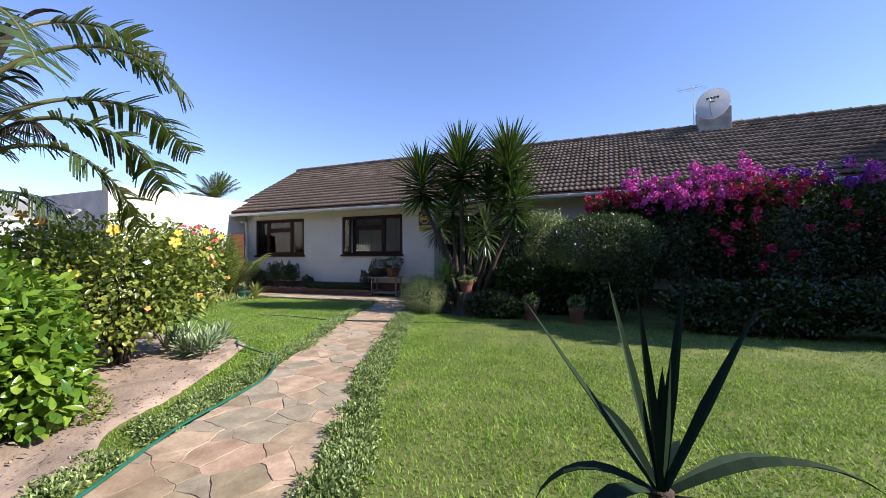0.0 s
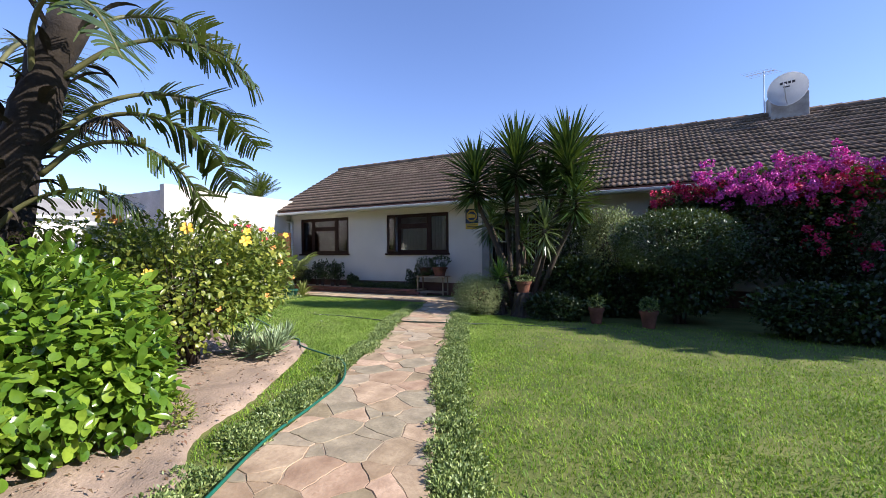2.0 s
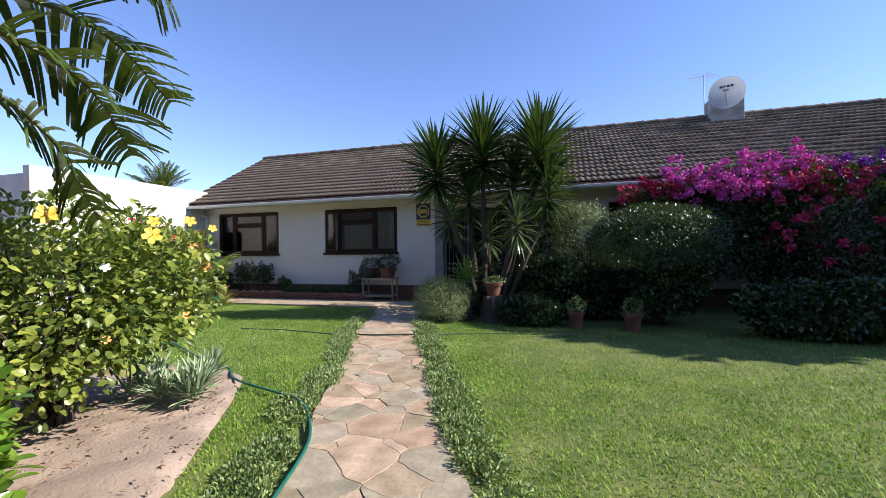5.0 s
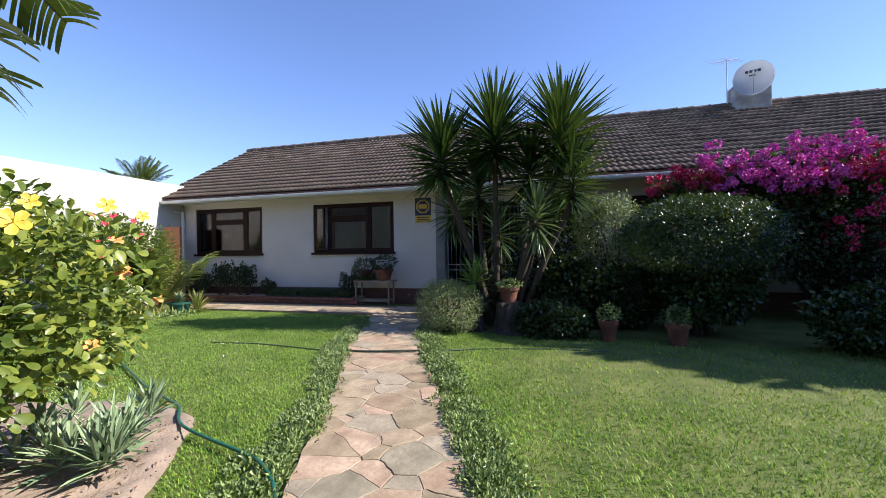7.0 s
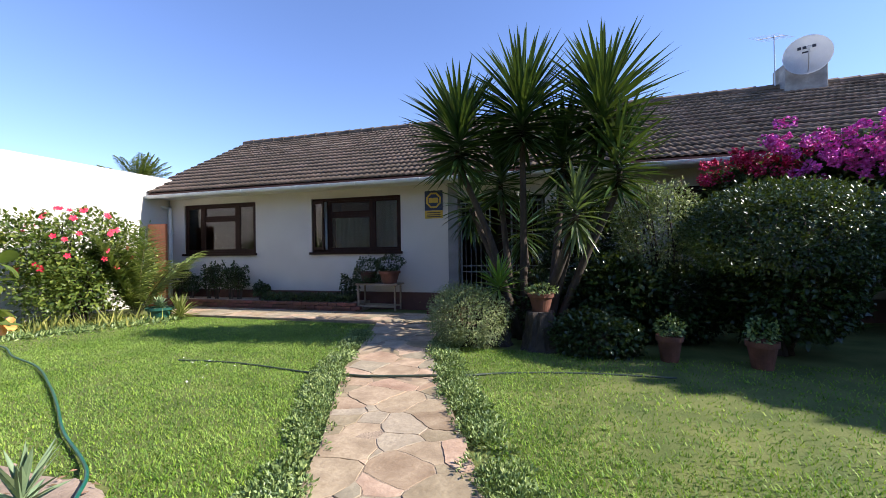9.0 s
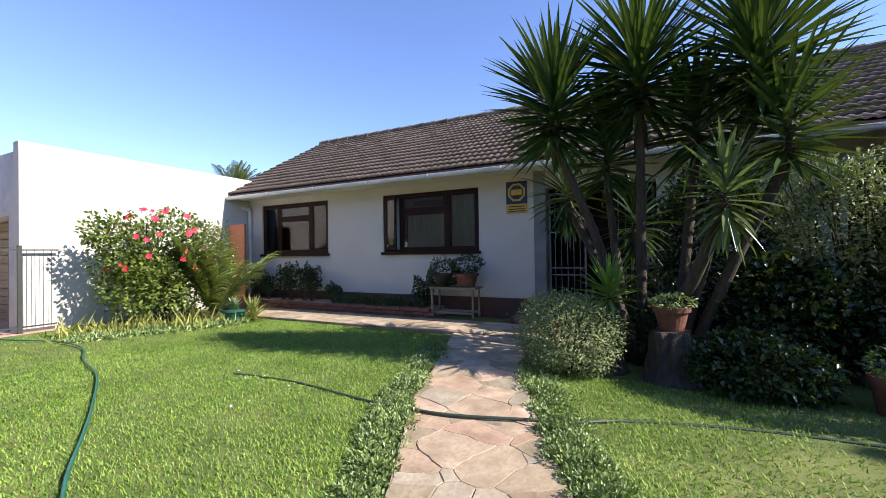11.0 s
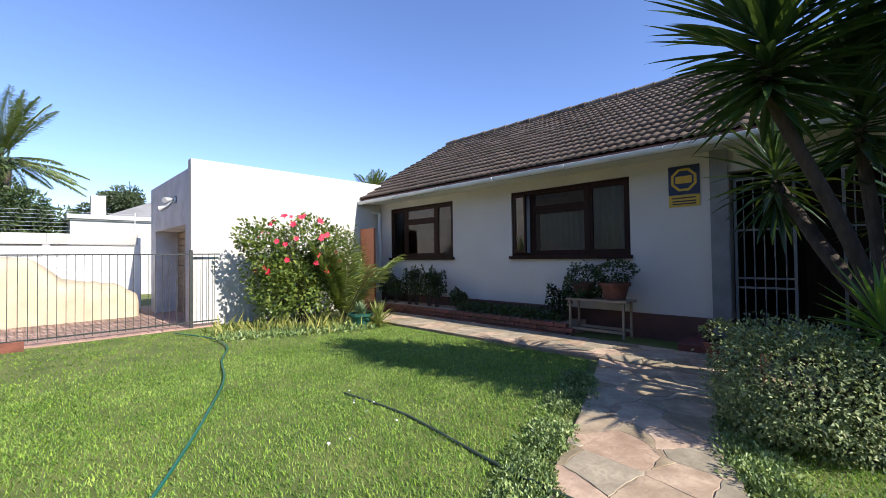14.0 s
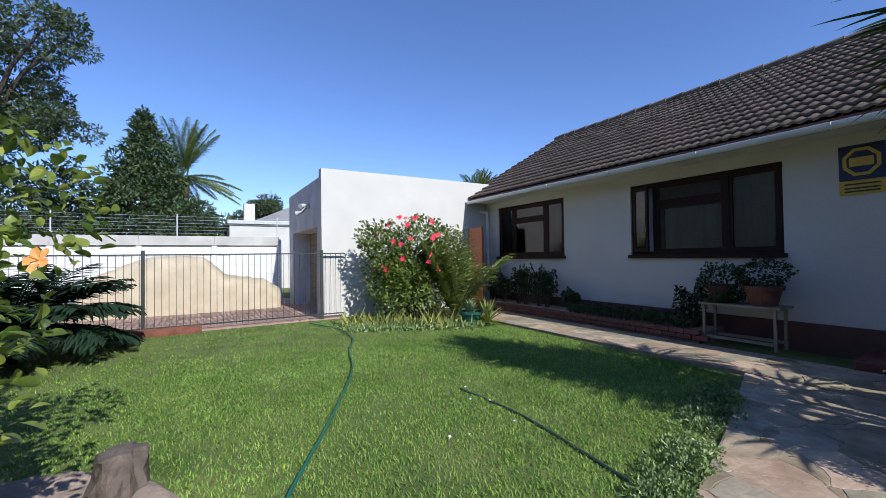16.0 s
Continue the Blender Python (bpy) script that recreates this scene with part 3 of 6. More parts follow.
# windows
def window(name, hole, posts, casement, label):
    """A timber window: outer frame, mullions, transom lights, panes, sill, one open casement."""
    x0, x1, z0, z1 = hole
    w = thing(name, label, "window", "", "structure")
    y0, y1 = WALL_Y + 0.03, WALL_Y + 0.11
    fr = bmesh.new()
    for a in ((x0, x1, y0, y1, z0, z0 + 0.07), (x0, x1, y0, y1, z1 - 0.07, z1), (x0, x0 + 0.065, y0, y1, z0 + 0.07, z1 - 0.07), (x1 - 0.065, x1, y0, y1, z0 + 0.07, z1 - 0.07)):
        box(fr, *a, bevel=0.006)
    for p in posts:
        box(fr, p - 0.035, p + 0.035, y0 + 0.004, y1 - 0.004, z0 + 0.07, z1 - 0.07, bevel=0.005)
    part("window_frame", fr, "wood", w)
    part("window_sill", boxm(x0 - 0.04, x1 + 0.04, WALL_Y - 0.06, WALL_Y + 0.03, z0 - 0.05, z0 + 0.012, bevel=0.006), "wood", w)
    edges = [x0 + 0.065, *[q for p in posts for q in (p - 0.035, p + 0.035)], x1 - 0.065]
    for i in range(0, len(edges), 2):
        a, b = edges[i], edges[i + 1]
        k = i // 2
        if k == casement:
            m = Matrix.Translation((a, y0, 0)) @ Matrix.Rotation(radians(-15), 4, "Z")
            c = bmesh.new()
            ww = b - a
            for q in ((0, ww, -0.04, 0.0, z0 + 0.07, z0 + 0.13), (0, ww, -0.04, 0.0, z1 - 0.13, z1 - 0.07), (0, 0.05, -0.04, 0.0, z0 + 0.13, z1 - 0.13), (ww - 0.05, ww, -0.04, 0.0, z0 + 0.13, z1 - 0.13)):
                box(c, *q, bevel=0.004, m=m)
            sash = part("casement", c, "wood", w, "casement standing ajar")
            part("pane", boxm(0.05, ww - 0.05, -0.024, -0.018, z0 + 0.13, z1 - 0.13, m=m), "glass", sash).visible_shadow = False
            continue
        tz = z1 - 0.40 if b - a > 0.8 else None
        zones = [(z0 + 0.07, tz - 0.03), (tz + 0.03, z1 - 0.07)] if tz else [(z0 + 0.07, z1 - 0.07)]
        if tz:
            part("transom", boxm(a, b, y0 + 0.008, y1 - 0.008, tz - 0.03, tz + 0.03, bevel=0.005), "wood", w)
        for za, zb in zones:
            s = bmesh.new()
            t = 0.045
            for q in ((a, b, za, za + t), (a, b, zb - t, zb)):
                box(s, q[0], q[1], y0 + 0.012, y1 - 0.03, q[2], q[3], bevel=0.004)
            for q in ((a, a + t, za + t, zb - t), (b - t, b, za + t, zb - t)):
                box(s, q[0], q[1], y0 + 0.012, y1 - 0.03, q[2], q[3], bevel=0.004)
            sash = part("sash", s, "wood", w)
            part("pane", boxm(a + t, b - t, y0 + 0.03, y0 + 0.035, za + t, zb - t), "glass", sash).visible_shadow = False
    return w


def curtain(x0, x1, z0, z1, y, mat, label, folds):
    bm = bmesh.new()
    n = folds * 8
    top = [bm.verts.new((x0 + (x1 - x0) * i / n, y + 0.028 * math.sin(i * math.pi / 4 + 0.4 * math.sin(i * 0.3)), z1)) for i in range(n + 1)]
    bot = [bm.verts.new((v.co.x + 0.01 * math.sin(i), y + 0.04 * math.sin(i * math.pi / 4 + 0.5 * math.sin(i * 0.27)), z0)) for i, v in enumerate(top)]
    for i in range(n):
        bm.faces.new((top[i], top[i + 1], bot[i + 1], bot[i]))
    bmesh.ops.solidify(bm, geom=bm.faces[:], thickness=0.004)
    tagged(part("curtain", bm, mat, smooth=True), label, "curtain")


window("window_1", W1, (-11.95, -10.82), 9, "dark stained timber window with red curtains inside")
window("window_2", W2, (-8.12, -6.95), 0, "dark stained timber window with a casement standing ajar")
window("window_3", W3, (0.3,), 9, "dark timber window behind the shrubs")
curtain(-12.47, -11.98, 1.34, 2.62, 11.765, "curtain_red", "reddish patterned curtain drawn aside behind the window", 5)
curtain(-10.79, -10.3, 1.34, 2.62, 11.765, "curtain_red", "reddish patterned curtain drawn aside behind the window", 5)
# White cloth imitates the sunlit garage wall reflected in the middle pane.
curtain(-11.72, -11.0, 1.34, 2.2, 11.765, "blind", "white cloth behind the window, standing in for a bright wall reflection", 6)
curtain(-8.5, -8.16, 1.34, 2.6, 11.765, "blind", "white roller blind drawn behind the narrow casement", 1)
curtain(-8.0, -7.0, 1.34, 2.16, 11.765, "curtain", "pale net curtain hanging behind the window", 9)
curtain(-6.95, -6.28, 1.34, 2.62, 11.765, "curtain", "pale net curtain hanging behind the window", 6)

# entrance: pilasters, stoep, door, security gates
structure("trim_pilaster_1", boxm(-5.08, -4.862, WALL_Y - 0.05, WALL_Y - 0.026, 0.16, 2.85), "pilaster", "grey painted pilaster beside the entrance", "pilaster")
structure("floor_stoep", boxm(-5.35, -2.5, 10.79, WALL_Y - 0.027, -0.03, 0.15, bevel=0.015), "stoep", "polished dark red entrance step", "step")


def security_gate(x0, x1, label):
    g = thing("security_gate", label, "gate", "entrance security gates")
    fr = bmesh.new()
    y = WALL_Y + 0.06
    for a in ((x0, x1, 0.2, 0.24), (x0, x1, 2.36, 2.4), (x0, x0 + 0.035, 0.24, 2.36), (x1 - 0.035, x1, 0.24, 2.36)):
        box(fr, a[0], a[1], y, y + 0.03, a[2], a[3])
    # The gate steel takes the darker grey, porch shade put into its colour.
    part("gate_frame", fr, "pilaster", g)
    for z in (0.85, 0.98, 1.65):
        part("rail", boxm(x0 + 0.035, x1 - 0.035, y + 0.005, y + 0.025, z, z + 0.025), "pilaster", g)
    n = max(3, round((x1 - x0) / 0.11))
    for i in range(1, n):
        b = bmesh.new()
        x = x0 + (x1 - x0) * i / n
        tube(b, [(x, y + 0.015, 0.24), (x, y + 0.015, 2.36)], 0.008, 6)
        part("bar", b, "pilaster", g)
    return g


security_gate(-4.82, -4.15, "steel security gate with upright bars, paint darkened for porch shade")
g = security_gate(-3.72, -3.04, "steel security gate with a lock box, paint darkened for porch shade")
part("lock_box", boxm(-3.16, -3.04, WALL_Y + 0.04, WALL_Y + 0.1, 1.05, 1.25, bevel=0.005), "iron_white", g)
door = tagged(new("door_1"), "dark timber front door in the shaded entrance", "door", "", "structure")
part("door_leaf", boxm(-4.1, -3.2, 12.4, 12.45, 0.2, 2.35, bevel=0.006), "wood", door)
part("door_handle", boxm(-3.32, -3.22, 12.34, 12.4, 1.12, 1.15, bevel=0.006), "alu", door)

# alarm sign on the wall
sign = thing("alarm_sign", "blue and yellow alarm company sign on the wall", "sign")
SX0, SX1 = -5.63, -5.21
part("backing", boxm(SX0, SX1, WALL_Y - 0.014, WALL_Y - 0.003, 2.24, 2.68, bevel=0.002), "sign_blue", sign)
bm = bmesh.new()
oc = [bm.verts.new(((SX0 + SX1) / 2 + 0.185 * math.cos(radians(22.5 + 45 * k)), WALL_Y - 0.018, 2.465 + 0.185 * math.sin(radians(22.5 + 45 * k)))) for k in range(8)]
bm.faces.new(oc)
r = bmesh.ops.extrude_face_region(bm, geom=bm.faces[:])
bmesh.ops.translate(bm, vec=(0, 0.003, 0), verts=[v for v in r["geom"] if isinstance(v, bmesh.types.BMVert)])
part("octagon", bm, "sign_yellow", sign)
bm = bmesh.new()
oc = [bm.verts.new(((SX0 + SX1) / 2 + 0.145 * math.cos(radians(22.5 + 45 * k)), WALL_Y - 0.021, 2.465 + 0.145 * math.sin(radians(22.5 + 45 * k)))) for k in range(8)]
bm.faces.new(oc)
r = bmesh.ops.extrude_face_region(bm, geom=bm.faces[:])
bmesh.ops.translate(bm, vec=(0, 0.0025, 0), verts=[v for v in r["geom"] if isinstance(v, bmesh.types.BMVert)])
part("inner_octagon", bm, "sign_blue", sign)
part("logo_bar", boxm((SX0 + SX1) / 2 - 0.11, (SX0 + SX1) / 2 + 0.11, WALL_Y - 0.024, WALL_Y - 0.022, 2.41, 2.52), "sign_yellow", sign)
part("lower_panel", boxm(SX0, SX1, WALL_Y - 0.014, WALL_Y - 0.003, 2.06, 2.236, bevel=0.002), "sign_yellow", sign)
for z in (2.18, 2.13, 2.09):
    part("lettering_bar", boxm(SX0 + 0.05, SX1 - 0.05, WALL_Y - 0.017, WALL_Y - 0.015, z, z + 0.02), "print", sign)

# ---- garage, drive, boundary ----
GX, GY = -13.06, 6.93
structure("wall_garage_east", boxm(GX - 0.22, GX, GY, 18.0, -0.05, 3.41), "plaster", "white plastered garage side wall in full sun", "wall")
structure("wall_garage_front", wall_with_holes("", -16.9, GX - 0.222, GY + 0.003, GY + 0.55, -0.05, 3.24, [(-16.35, -13.5, -0.05, 2.1)]), "plaster_grey", "weathered grey plaster garage front in shade", "wall")
structure("wall_garage_west", boxm(-16.9, -16.7, GY + 0.552, 18.0, -0.05, 3.2), "plaster", "plain garage side wall", "wall")
structure("ceiling_garage", boxm(-16.7, GX - 0.222, GY + 0.552, 18.0, 3.0, 3.15), "plaster_grey", "flat garage roof slab", "roof")
structure("wall_return", boxm(-17.92, -16.903, 7.2, 7.36, -0.05, 2.06), "plaster_grey", "grey block wall closing the drive beside the garage", "wall")
gd = tagged(new("door_garage"), "weathered timber sectional garage door, closed", "garage door", "", "structure")
for i in range(12):
    part("plank", boxm(-16.34, -13.51, GY + 0.5 - 0.012, GY + 0.53, 0.01 + i * 0.173, 0.01 + i * 0.173 + 0.163, bevel=0.006), "shutter", gd)
lampf = thing("security_light", "white twin security floodlight on the garage front", "security light")
part("base", boxm(-14.35, -14.2, GY - 0.05, GY, 2.62, 2.78, bevel=0.01), "iron_white", lampf)
for dx, dz in ((-0.14, -0.12), (0.14, 0.02)):
    bm = bmesh.new()
    tube(bm, [(-14.27 + dx * 0.3, GY - 0.04, 2.68), (-14.27 + dx, GY - 0.14, 2.66 + dz), (-14.27 + dx * 1.6, GY - 0.26, 2.62 + dz)], [0.02, 0.04, 0.065], 10)
    part("lamp_head", bm, "iron_white", lampf)

structure("driveway_bed", boxm(-18.6, -12.9, -8, GY + 0.5, -0.06, 0.012), "brick_far", "brick-paved driveway", "driveway")

bwall = thing("boundary_wall", "white painted precast concrete boundary wall with grey coping", "wall", "", "structure")
for j in range(9):
    y = -8 + j * 1.85
    part("post", boxm(-18.12, -17.95, y - 0.07, y + 0.07, -0.05, 2.0, bevel=0.01), "wall_white", bwall)
    if j < 8:
        for k in range(6):
            part("panel", boxm(-18.06, -18.0, y + 0.072, y + 1.778, 0.3 * k, 0.3 * k + 0.292, bevel=0.006), "wall_white", bwall)
        part("coping", boxm(-18.14, -17.93, y + 0.002, y + 1.848, 1.803, 2.08, bevel=0.012), "concrete", bwall)
ef = thing("electric_fence", "thin wire electric fence on the boundary wall", "fence")
for j in range(6):
    y = -7 + j * 2.75
    bm = bmesh.new()
    tube(bm, [(-18.03, y, 2.06), (-18.03, y, 2.72)], 0.018, 6)
    part("post", bm, "iron_white", ef)
for k in range(6):
    bm = bmesh.new()
    tube(bm, [(-18.03, -8, 2.16 + 0.1 * k), (-18.03, 8, 2.16 + 0.1 * k)], 0.004, 4)
    part("wire", bm, "alu", ef)

FX = -12.95
fence = thing("fence", "black painted steel bar fence beside the driveway", "fence")
for z in (0.12, 1.47):
    part("rail", boxm(FX - 0.02, FX + 0.02, -7, 7.42, z - 0.012, z + 0.012), "iron_black", fence)
for y in (-6, -2.8, 0.4, 3.68, 6.9):
    part("post", boxm(FX - 0.028, FX + 0.028, y - 0.028, y + 0.028, 0.0, 1.55), "iron_black", fence)
bar = bmesh.new()
tube(bar, [(0, 0, 0.08), (0, 0, 1.465)], 0.005, 5)
barme = finish(bar, "bar")
barme.materials.append(MAT["iron_black"])
for i in range(128):
    ob = new("bar", barme)
    ob.parent, ob.location = fence, (FX, -6.9 + i * 0.112, 0)
beam = thing("steel_channel", "rusty red steel channel lying on the grass edge", "steel beam")
bm = bmesh.new()
box(bm, -12.85, -12.65, 3.2, 4.6, 0.0, 0.02)
box(bm, -12.85, -12.83, 3.2, 4.6, 0.022, 0.13)
box(bm, -12.67, -12.65, 3.2, 4.6, 0.022, 0.13)
part("channel", bm, "rust", beam)

# covered car: a draped cloth over a saloon's outline
def car_cover():
    bm = bmesh.new()
    n, m = 60, 24
    prof = [(0, 0.55), (0.08, 0.78), (0.2, 0.86), (0.30, 0.95), (0.42, 1.38), (0.52, 1.46), (0.70, 1.44), (0.80, 1.28), (0.9, 1.08), (0.97, 0.98), (1.0, 0.6)]
    rows = []
    for i in range(n + 1):
        u = i / n
        h = float(np.interp(u, [p[0] for p in prof], [p[1] for p in prof]))
        ring = []
        for k in range(m + 1):
            a = math.pi * k / m
            c, s = math.cos(a), math.sin(a)
            hw = 0.86 * (0.85 + 0.15 * math.sin(math.pi * u) ** 0.4)
            x = hw * (abs(c) ** 0.38) * (1 if c > 0 else -1)
            z = h * (s ** 0.42 if s > 0 else 0)
            q = Vector((x, u * 4.3, z))
            w = 0.1 * noise.noise(Vector((q.y * 1.6 + q.z * 2.5, x * 1.2, 3))) + 0.05 * noise.noise(Vector((q.y * 6, q.z * 5 - q.y * 3, x)))
            ring.append(bm.verts.new((x * (1 + 0.07 * (1 - z)) + w * (0.4 + (1 if c > 0 else -1)), q.y, max(0.02, z + w * 0.7 if z > 0.05 else 0.02))))
        rows.append(ring)
    for a, b in zip(rows, rows[1:]):
        for k in range(m):
            bm.faces.new((a[k], b[k], b[k + 1], a[k + 1]))
    bm.faces.new(rows[0])
    bm.faces.new(rows[-1][::-1])
    bmesh.ops.transform(bm, matrix=pose(-16.6, 6.5, 0.012, 0, 0, 180), verts=bm.verts)
    return bm


tagged(part("car_cover", car_cover(), "cover", smooth=True), "beige canvas cover draped over a parked car", "car cover")

tagged(part("side_gate", boxm(-12.98, -12.38, 10.9, 10.96, 0.0, 2.12, bevel=0.01), "cedar"), "orange-brown cedar side gate at the house corner", "gate")

# planter along the wall, with bricks
planter = thing("brick_planter", "low clay-brick planter along the house wall", "planter")
part("planter_soil", boxm(-12.6, -7.0, 10.95, WALL_Y - 0.03, -0.03, 0.2), "soil", planter)
bk = finish(boxm(0, 0.215, 0, 0.1, 0, 0.066, bevel=0.006), "brick")
bk.materials.append(MAT["brick"])
for c in range(3):
    for i in range(25):
        ob = new("brick", bk)
        ob.parent = planter
        ob.location = (-12.62 + 0.225 * i + (0.11 if c % 2 else 0), 10.84 + random.uniform(-0.004, 0.004), 0.0 + 0.075 * c)

# plant stand
stand = thing("plant_stand", "pale wooden plant stand against the wall", "plant stand")
PS = (-7.02, -6.1, 10.98, 11.35)
for x in (PS[0], PS[1] - 0.05):
    for y in (PS[2], PS[3] - 0.05):
        part("leg", boxm(x, x + 0.035, y, y + 0.035, 0.05, 0.60, bevel=0.004), "shutter", stand)
part("top", boxm(PS[0] - 0.04, PS[1] + 0.04, PS[2] - 0.03, PS[3] + 0.03, 0.60, 0.635, bevel=0.006), "shutter", stand)
for y in (PS[2] + 0.01, PS[3] - 0.04):
    part("stretcher", boxm(PS[0] + 0.05, PS[1] - 0.05, y, y + 0.03, 0.12, 0.16), "shutter", stand)


# ---- plants ----
def place_pot(name, x, y, z, r, h, mat, label):
    p = thing(name, label, "plant pot")
    p.location = (x, y, z)
    part("pot", lathe([(r * 0.66, 0), (r * 0.92, h * 0.8), (r * 1.04, h * 0.8), (r * 1.06, h), (r * 0.92, h), (r * 0.9, h * 0.85), (0.01, h * 0.84)]), mat, p, smooth=False)
    return p


def strap(base, way, length, width, bend, seed=0, segs=7, keel=0.25):
    """One long tapering leaf with a channel, arching by bend."""
    bm = bmesh.new()
    d = Vector(way).normalized()
    side = d.cross(Vector((0, 0, 1)))
    side = side.normalized() if side.length > 0.05 else Vector((1, 0, 0))
    p, rows = Vector(base), []
    for i in range(segs + 1):
        t = i / segs
        w = width * (0.55 + 0.9 * t if t < 0.45 else (0.955 * (1 - t) / 0.55) ** 0.75) if i < segs else 0.0
        n = side.cross(d).normalized()
        if i < segs:
            rows.append((bm.verts.new(p - side * w / 2 + n * w * keel), bm.verts.new(p), bm.verts.new(p + side * w / 2 + n * w * keel)))
        else:
            tip = bm.verts.new(p)
        p = p + d * (length / segs)
        d = (d + Vector((0, 0, -bend / segs * (0.4 + 1.4 * t)))).normalized()
    for a, b in zip(rows, rows[1:]):
        for k in range(2):
            bm.faces.new((a[k], a[k + 1], b[k + 1], b[k]))
    for k in range(2):
        bm.faces.new((rows[-1][k], rows[-1][k + 1], tip))
    return bm


def rosette(parent, centre, n, length, width, mat, seed, low=-0.9, high=1.45, bend=0.5, stack=0.5, single=40):
    """A head of sword leaves, the lower ones further down the stem; past a number they are joined."""
    r = random.Random(seed)
    rest = bmesh.new()
    for i in range(n):
        t = (i + 0.5) / n
        el = high + (low - high) * t ** 0.9 + r.uniform(-0.15, 0.15)
        az = i * 2.39996 + r.uniform(-0.2, 0.2)
        way = (math.cos(az) * math.cos(el), math.sin(az) * math.cos(el), math.sin(el))
        b = Vector(centre) + Vector((0, 0, stack * (0.5 - t))) + Vector(way) * 0.03
        ln = length * r.uniform(0.8, 1.1) * (0.72 + 0.28 * math.sin(math.pi * min(1, t + 0.25)))
        bm = strap(b, way, ln, width * r.uniform(0.85, 1.15), bend * r.uniform(0.3, 1.3))
        if i % max(1, n // single) == 0:
            part("leaf", bm, mat, parent)
        else:
            me = bpy.data.meshes.new("tmp")
            bm.to_mesh(me)
            bm.free()
            rest.from_mesh(me)
            bpy.data.meshes.remove(me)
    if rest.verts:
        tagged(part("foliage", rest, mat, parent), kind="stuff")
    else:
        rest.free()


yucca = thing("yucca_tree", "many-stemmed yucca with spiky dark green heads by the entrance", "yucca")
HEADS = [((-4.12, 8.7, 2.9), 0.95, 210), ((-3.22, 8.9, 3.2), 1.0, 240), ((-2.1, 9.0, 3.18), 1.02, 240), ((-2.65, 9.3, 2.7), 0.85, 120), ((-3.6, 9.35, 2.45), 0.8, 120), ((-1.95, 8.85, 2.45), 0.85, 100)]
for i, (c, ln, n) in enumerate(HEADS):
    b = Vector((-3.15 + 0.12 * math.cos(i * 2.2) + 0.25 * (c[0] + 3.1), 9.0 + 0.15 * math.sin(i * 2.2), 0.0))
    bm = bmesh.new()
    mid = b.lerp(Vector(c), 0.5) + Vector((0.16 * math.sin(i * 3.1), 0.1 * math.cos(i * 1.7), 0))
    tube(bm, smooth_line([b, mid, Vector(c) + Vector((0, 0, -0.3)), Vector(c) + Vector((0, 0, 0.15))], 5), [0.062 - 0.002 * k for k in range(16)], 9)
    part("stem", bm, "bark", yucca, smooth=True)
    rosette(yucca, c, n, ln, 0.07, "yucca", 20 + i, low=-0.62, high=1.25, bend=0.2, stack=0.6)
low = [((-2.5, 8.45, 1.78), 0.6, 70), ((-4.2, 9.9, 2.05), 0.7, 80), ((-3.3, 9.7, 1.6), 0.65, 70)]
for i, (c, ln, n) in enumerate(low):
    bm = bmesh.new()
    tube(bm, smooth_line([(-3.1, 9.05, 0.3), Vector(c).lerp(Vector((-3.1, 9.05, 0.3)), 0.45) + Vector((0, 0, -0.15)), c], 5), [0.08 - 0.003 * k for k in range(11)], 8)
    part("stem", bm, "bark", yucca, smooth=True)
    # The first low head takes the lighter, sun-coloured leaves.
    rosette(yucca, c, n, ln, 0.06, "yucca_sunlit" if i == 0 else "yucca", 40 + i, low=-1.2, bend=0.6, stack=0.4)

bm = bmesh.new()
tube(bm, smooth_line([(-2.15, 9.05, 3.4), (-2.12, 9.05, 3.9), (-2.08, 9.05, 4.25)], 4), 0.012, 5)
for i in range(26):
    q = Vector((-2.14 + 0.002 * i, 9.05, 3.75 + 0.018 * i))
    tube(bm, [q, q + Vector((0.09 * math.cos(i * 2.4), 0.09 * math.sin(i * 2.4), 0.05))], [0.006, 0.003], 4)
part("dry_flower_stalk", bm, "dry", yucca, "dry brown flower stalk")

# stump, terracotta pots and young yucca beside the path
stump = thing("tree_stump", "weathered grey tree stump in shade", "tree stump")


def stump_mesh(x, y, r, h, seed, lean=0.0):
    bm = bmesh.new()
    rings = []
    for z in (0, 0.12, 0.3, 0.55, 0.8, 0.95, 1.0):
        ring = []
        for k in range(26):
            a = 2 * math.pi * k / 26
            q = Vector((math.cos(a) * 1.6, math.sin(a) * 1.6, z * 0.8 + seed))
            rr = r * (1.4 - 0.55 * z ** 0.5 + 0.5 * noise.noise(q * 1.3) + 0.2 * noise.noise(q * 4)) * (0.94 if z == 1.0 else 1)
            ring.append(bm.verts.new((x + lean * z + rr * math.cos(a), y + rr * math.sin(a), h * z)))
        rings.append(ring)
    for a, b in zip(rings, rings[1:]):
        for k in range(26):
            bm.faces.new((a[k], a[(k + 1) % 26], b[(k + 1) % 26], b[k]))
    bm.faces.new(rings[-1])
    return bm


part("trunk", stump_mesh(-2.95, 8.5, 0.22, 0.5, 3), "stump", stump)
pot = place_pot("terracotta_pot", -2.97, 8.5, 0.5, 0.165, 0.24, "terracotta", "terracotta pot of trailing plants on a stump")
part("plant", foliage("plant", 260, (0, 0, 0.29), (0.2, 0.2, 0.08), 0.05, 0.025, 61), "gcover", pot)
pot = place_pot("terracotta_pot", -3.55, 8.62, 0.45, 0.15, 0.2, "stump", "rough grey pot holding a young yucca")
part("pedestal", stump_mesh(0, 0, 0.13, 0.45, 9), "stump", pot).location = (0, 0, -0.45)
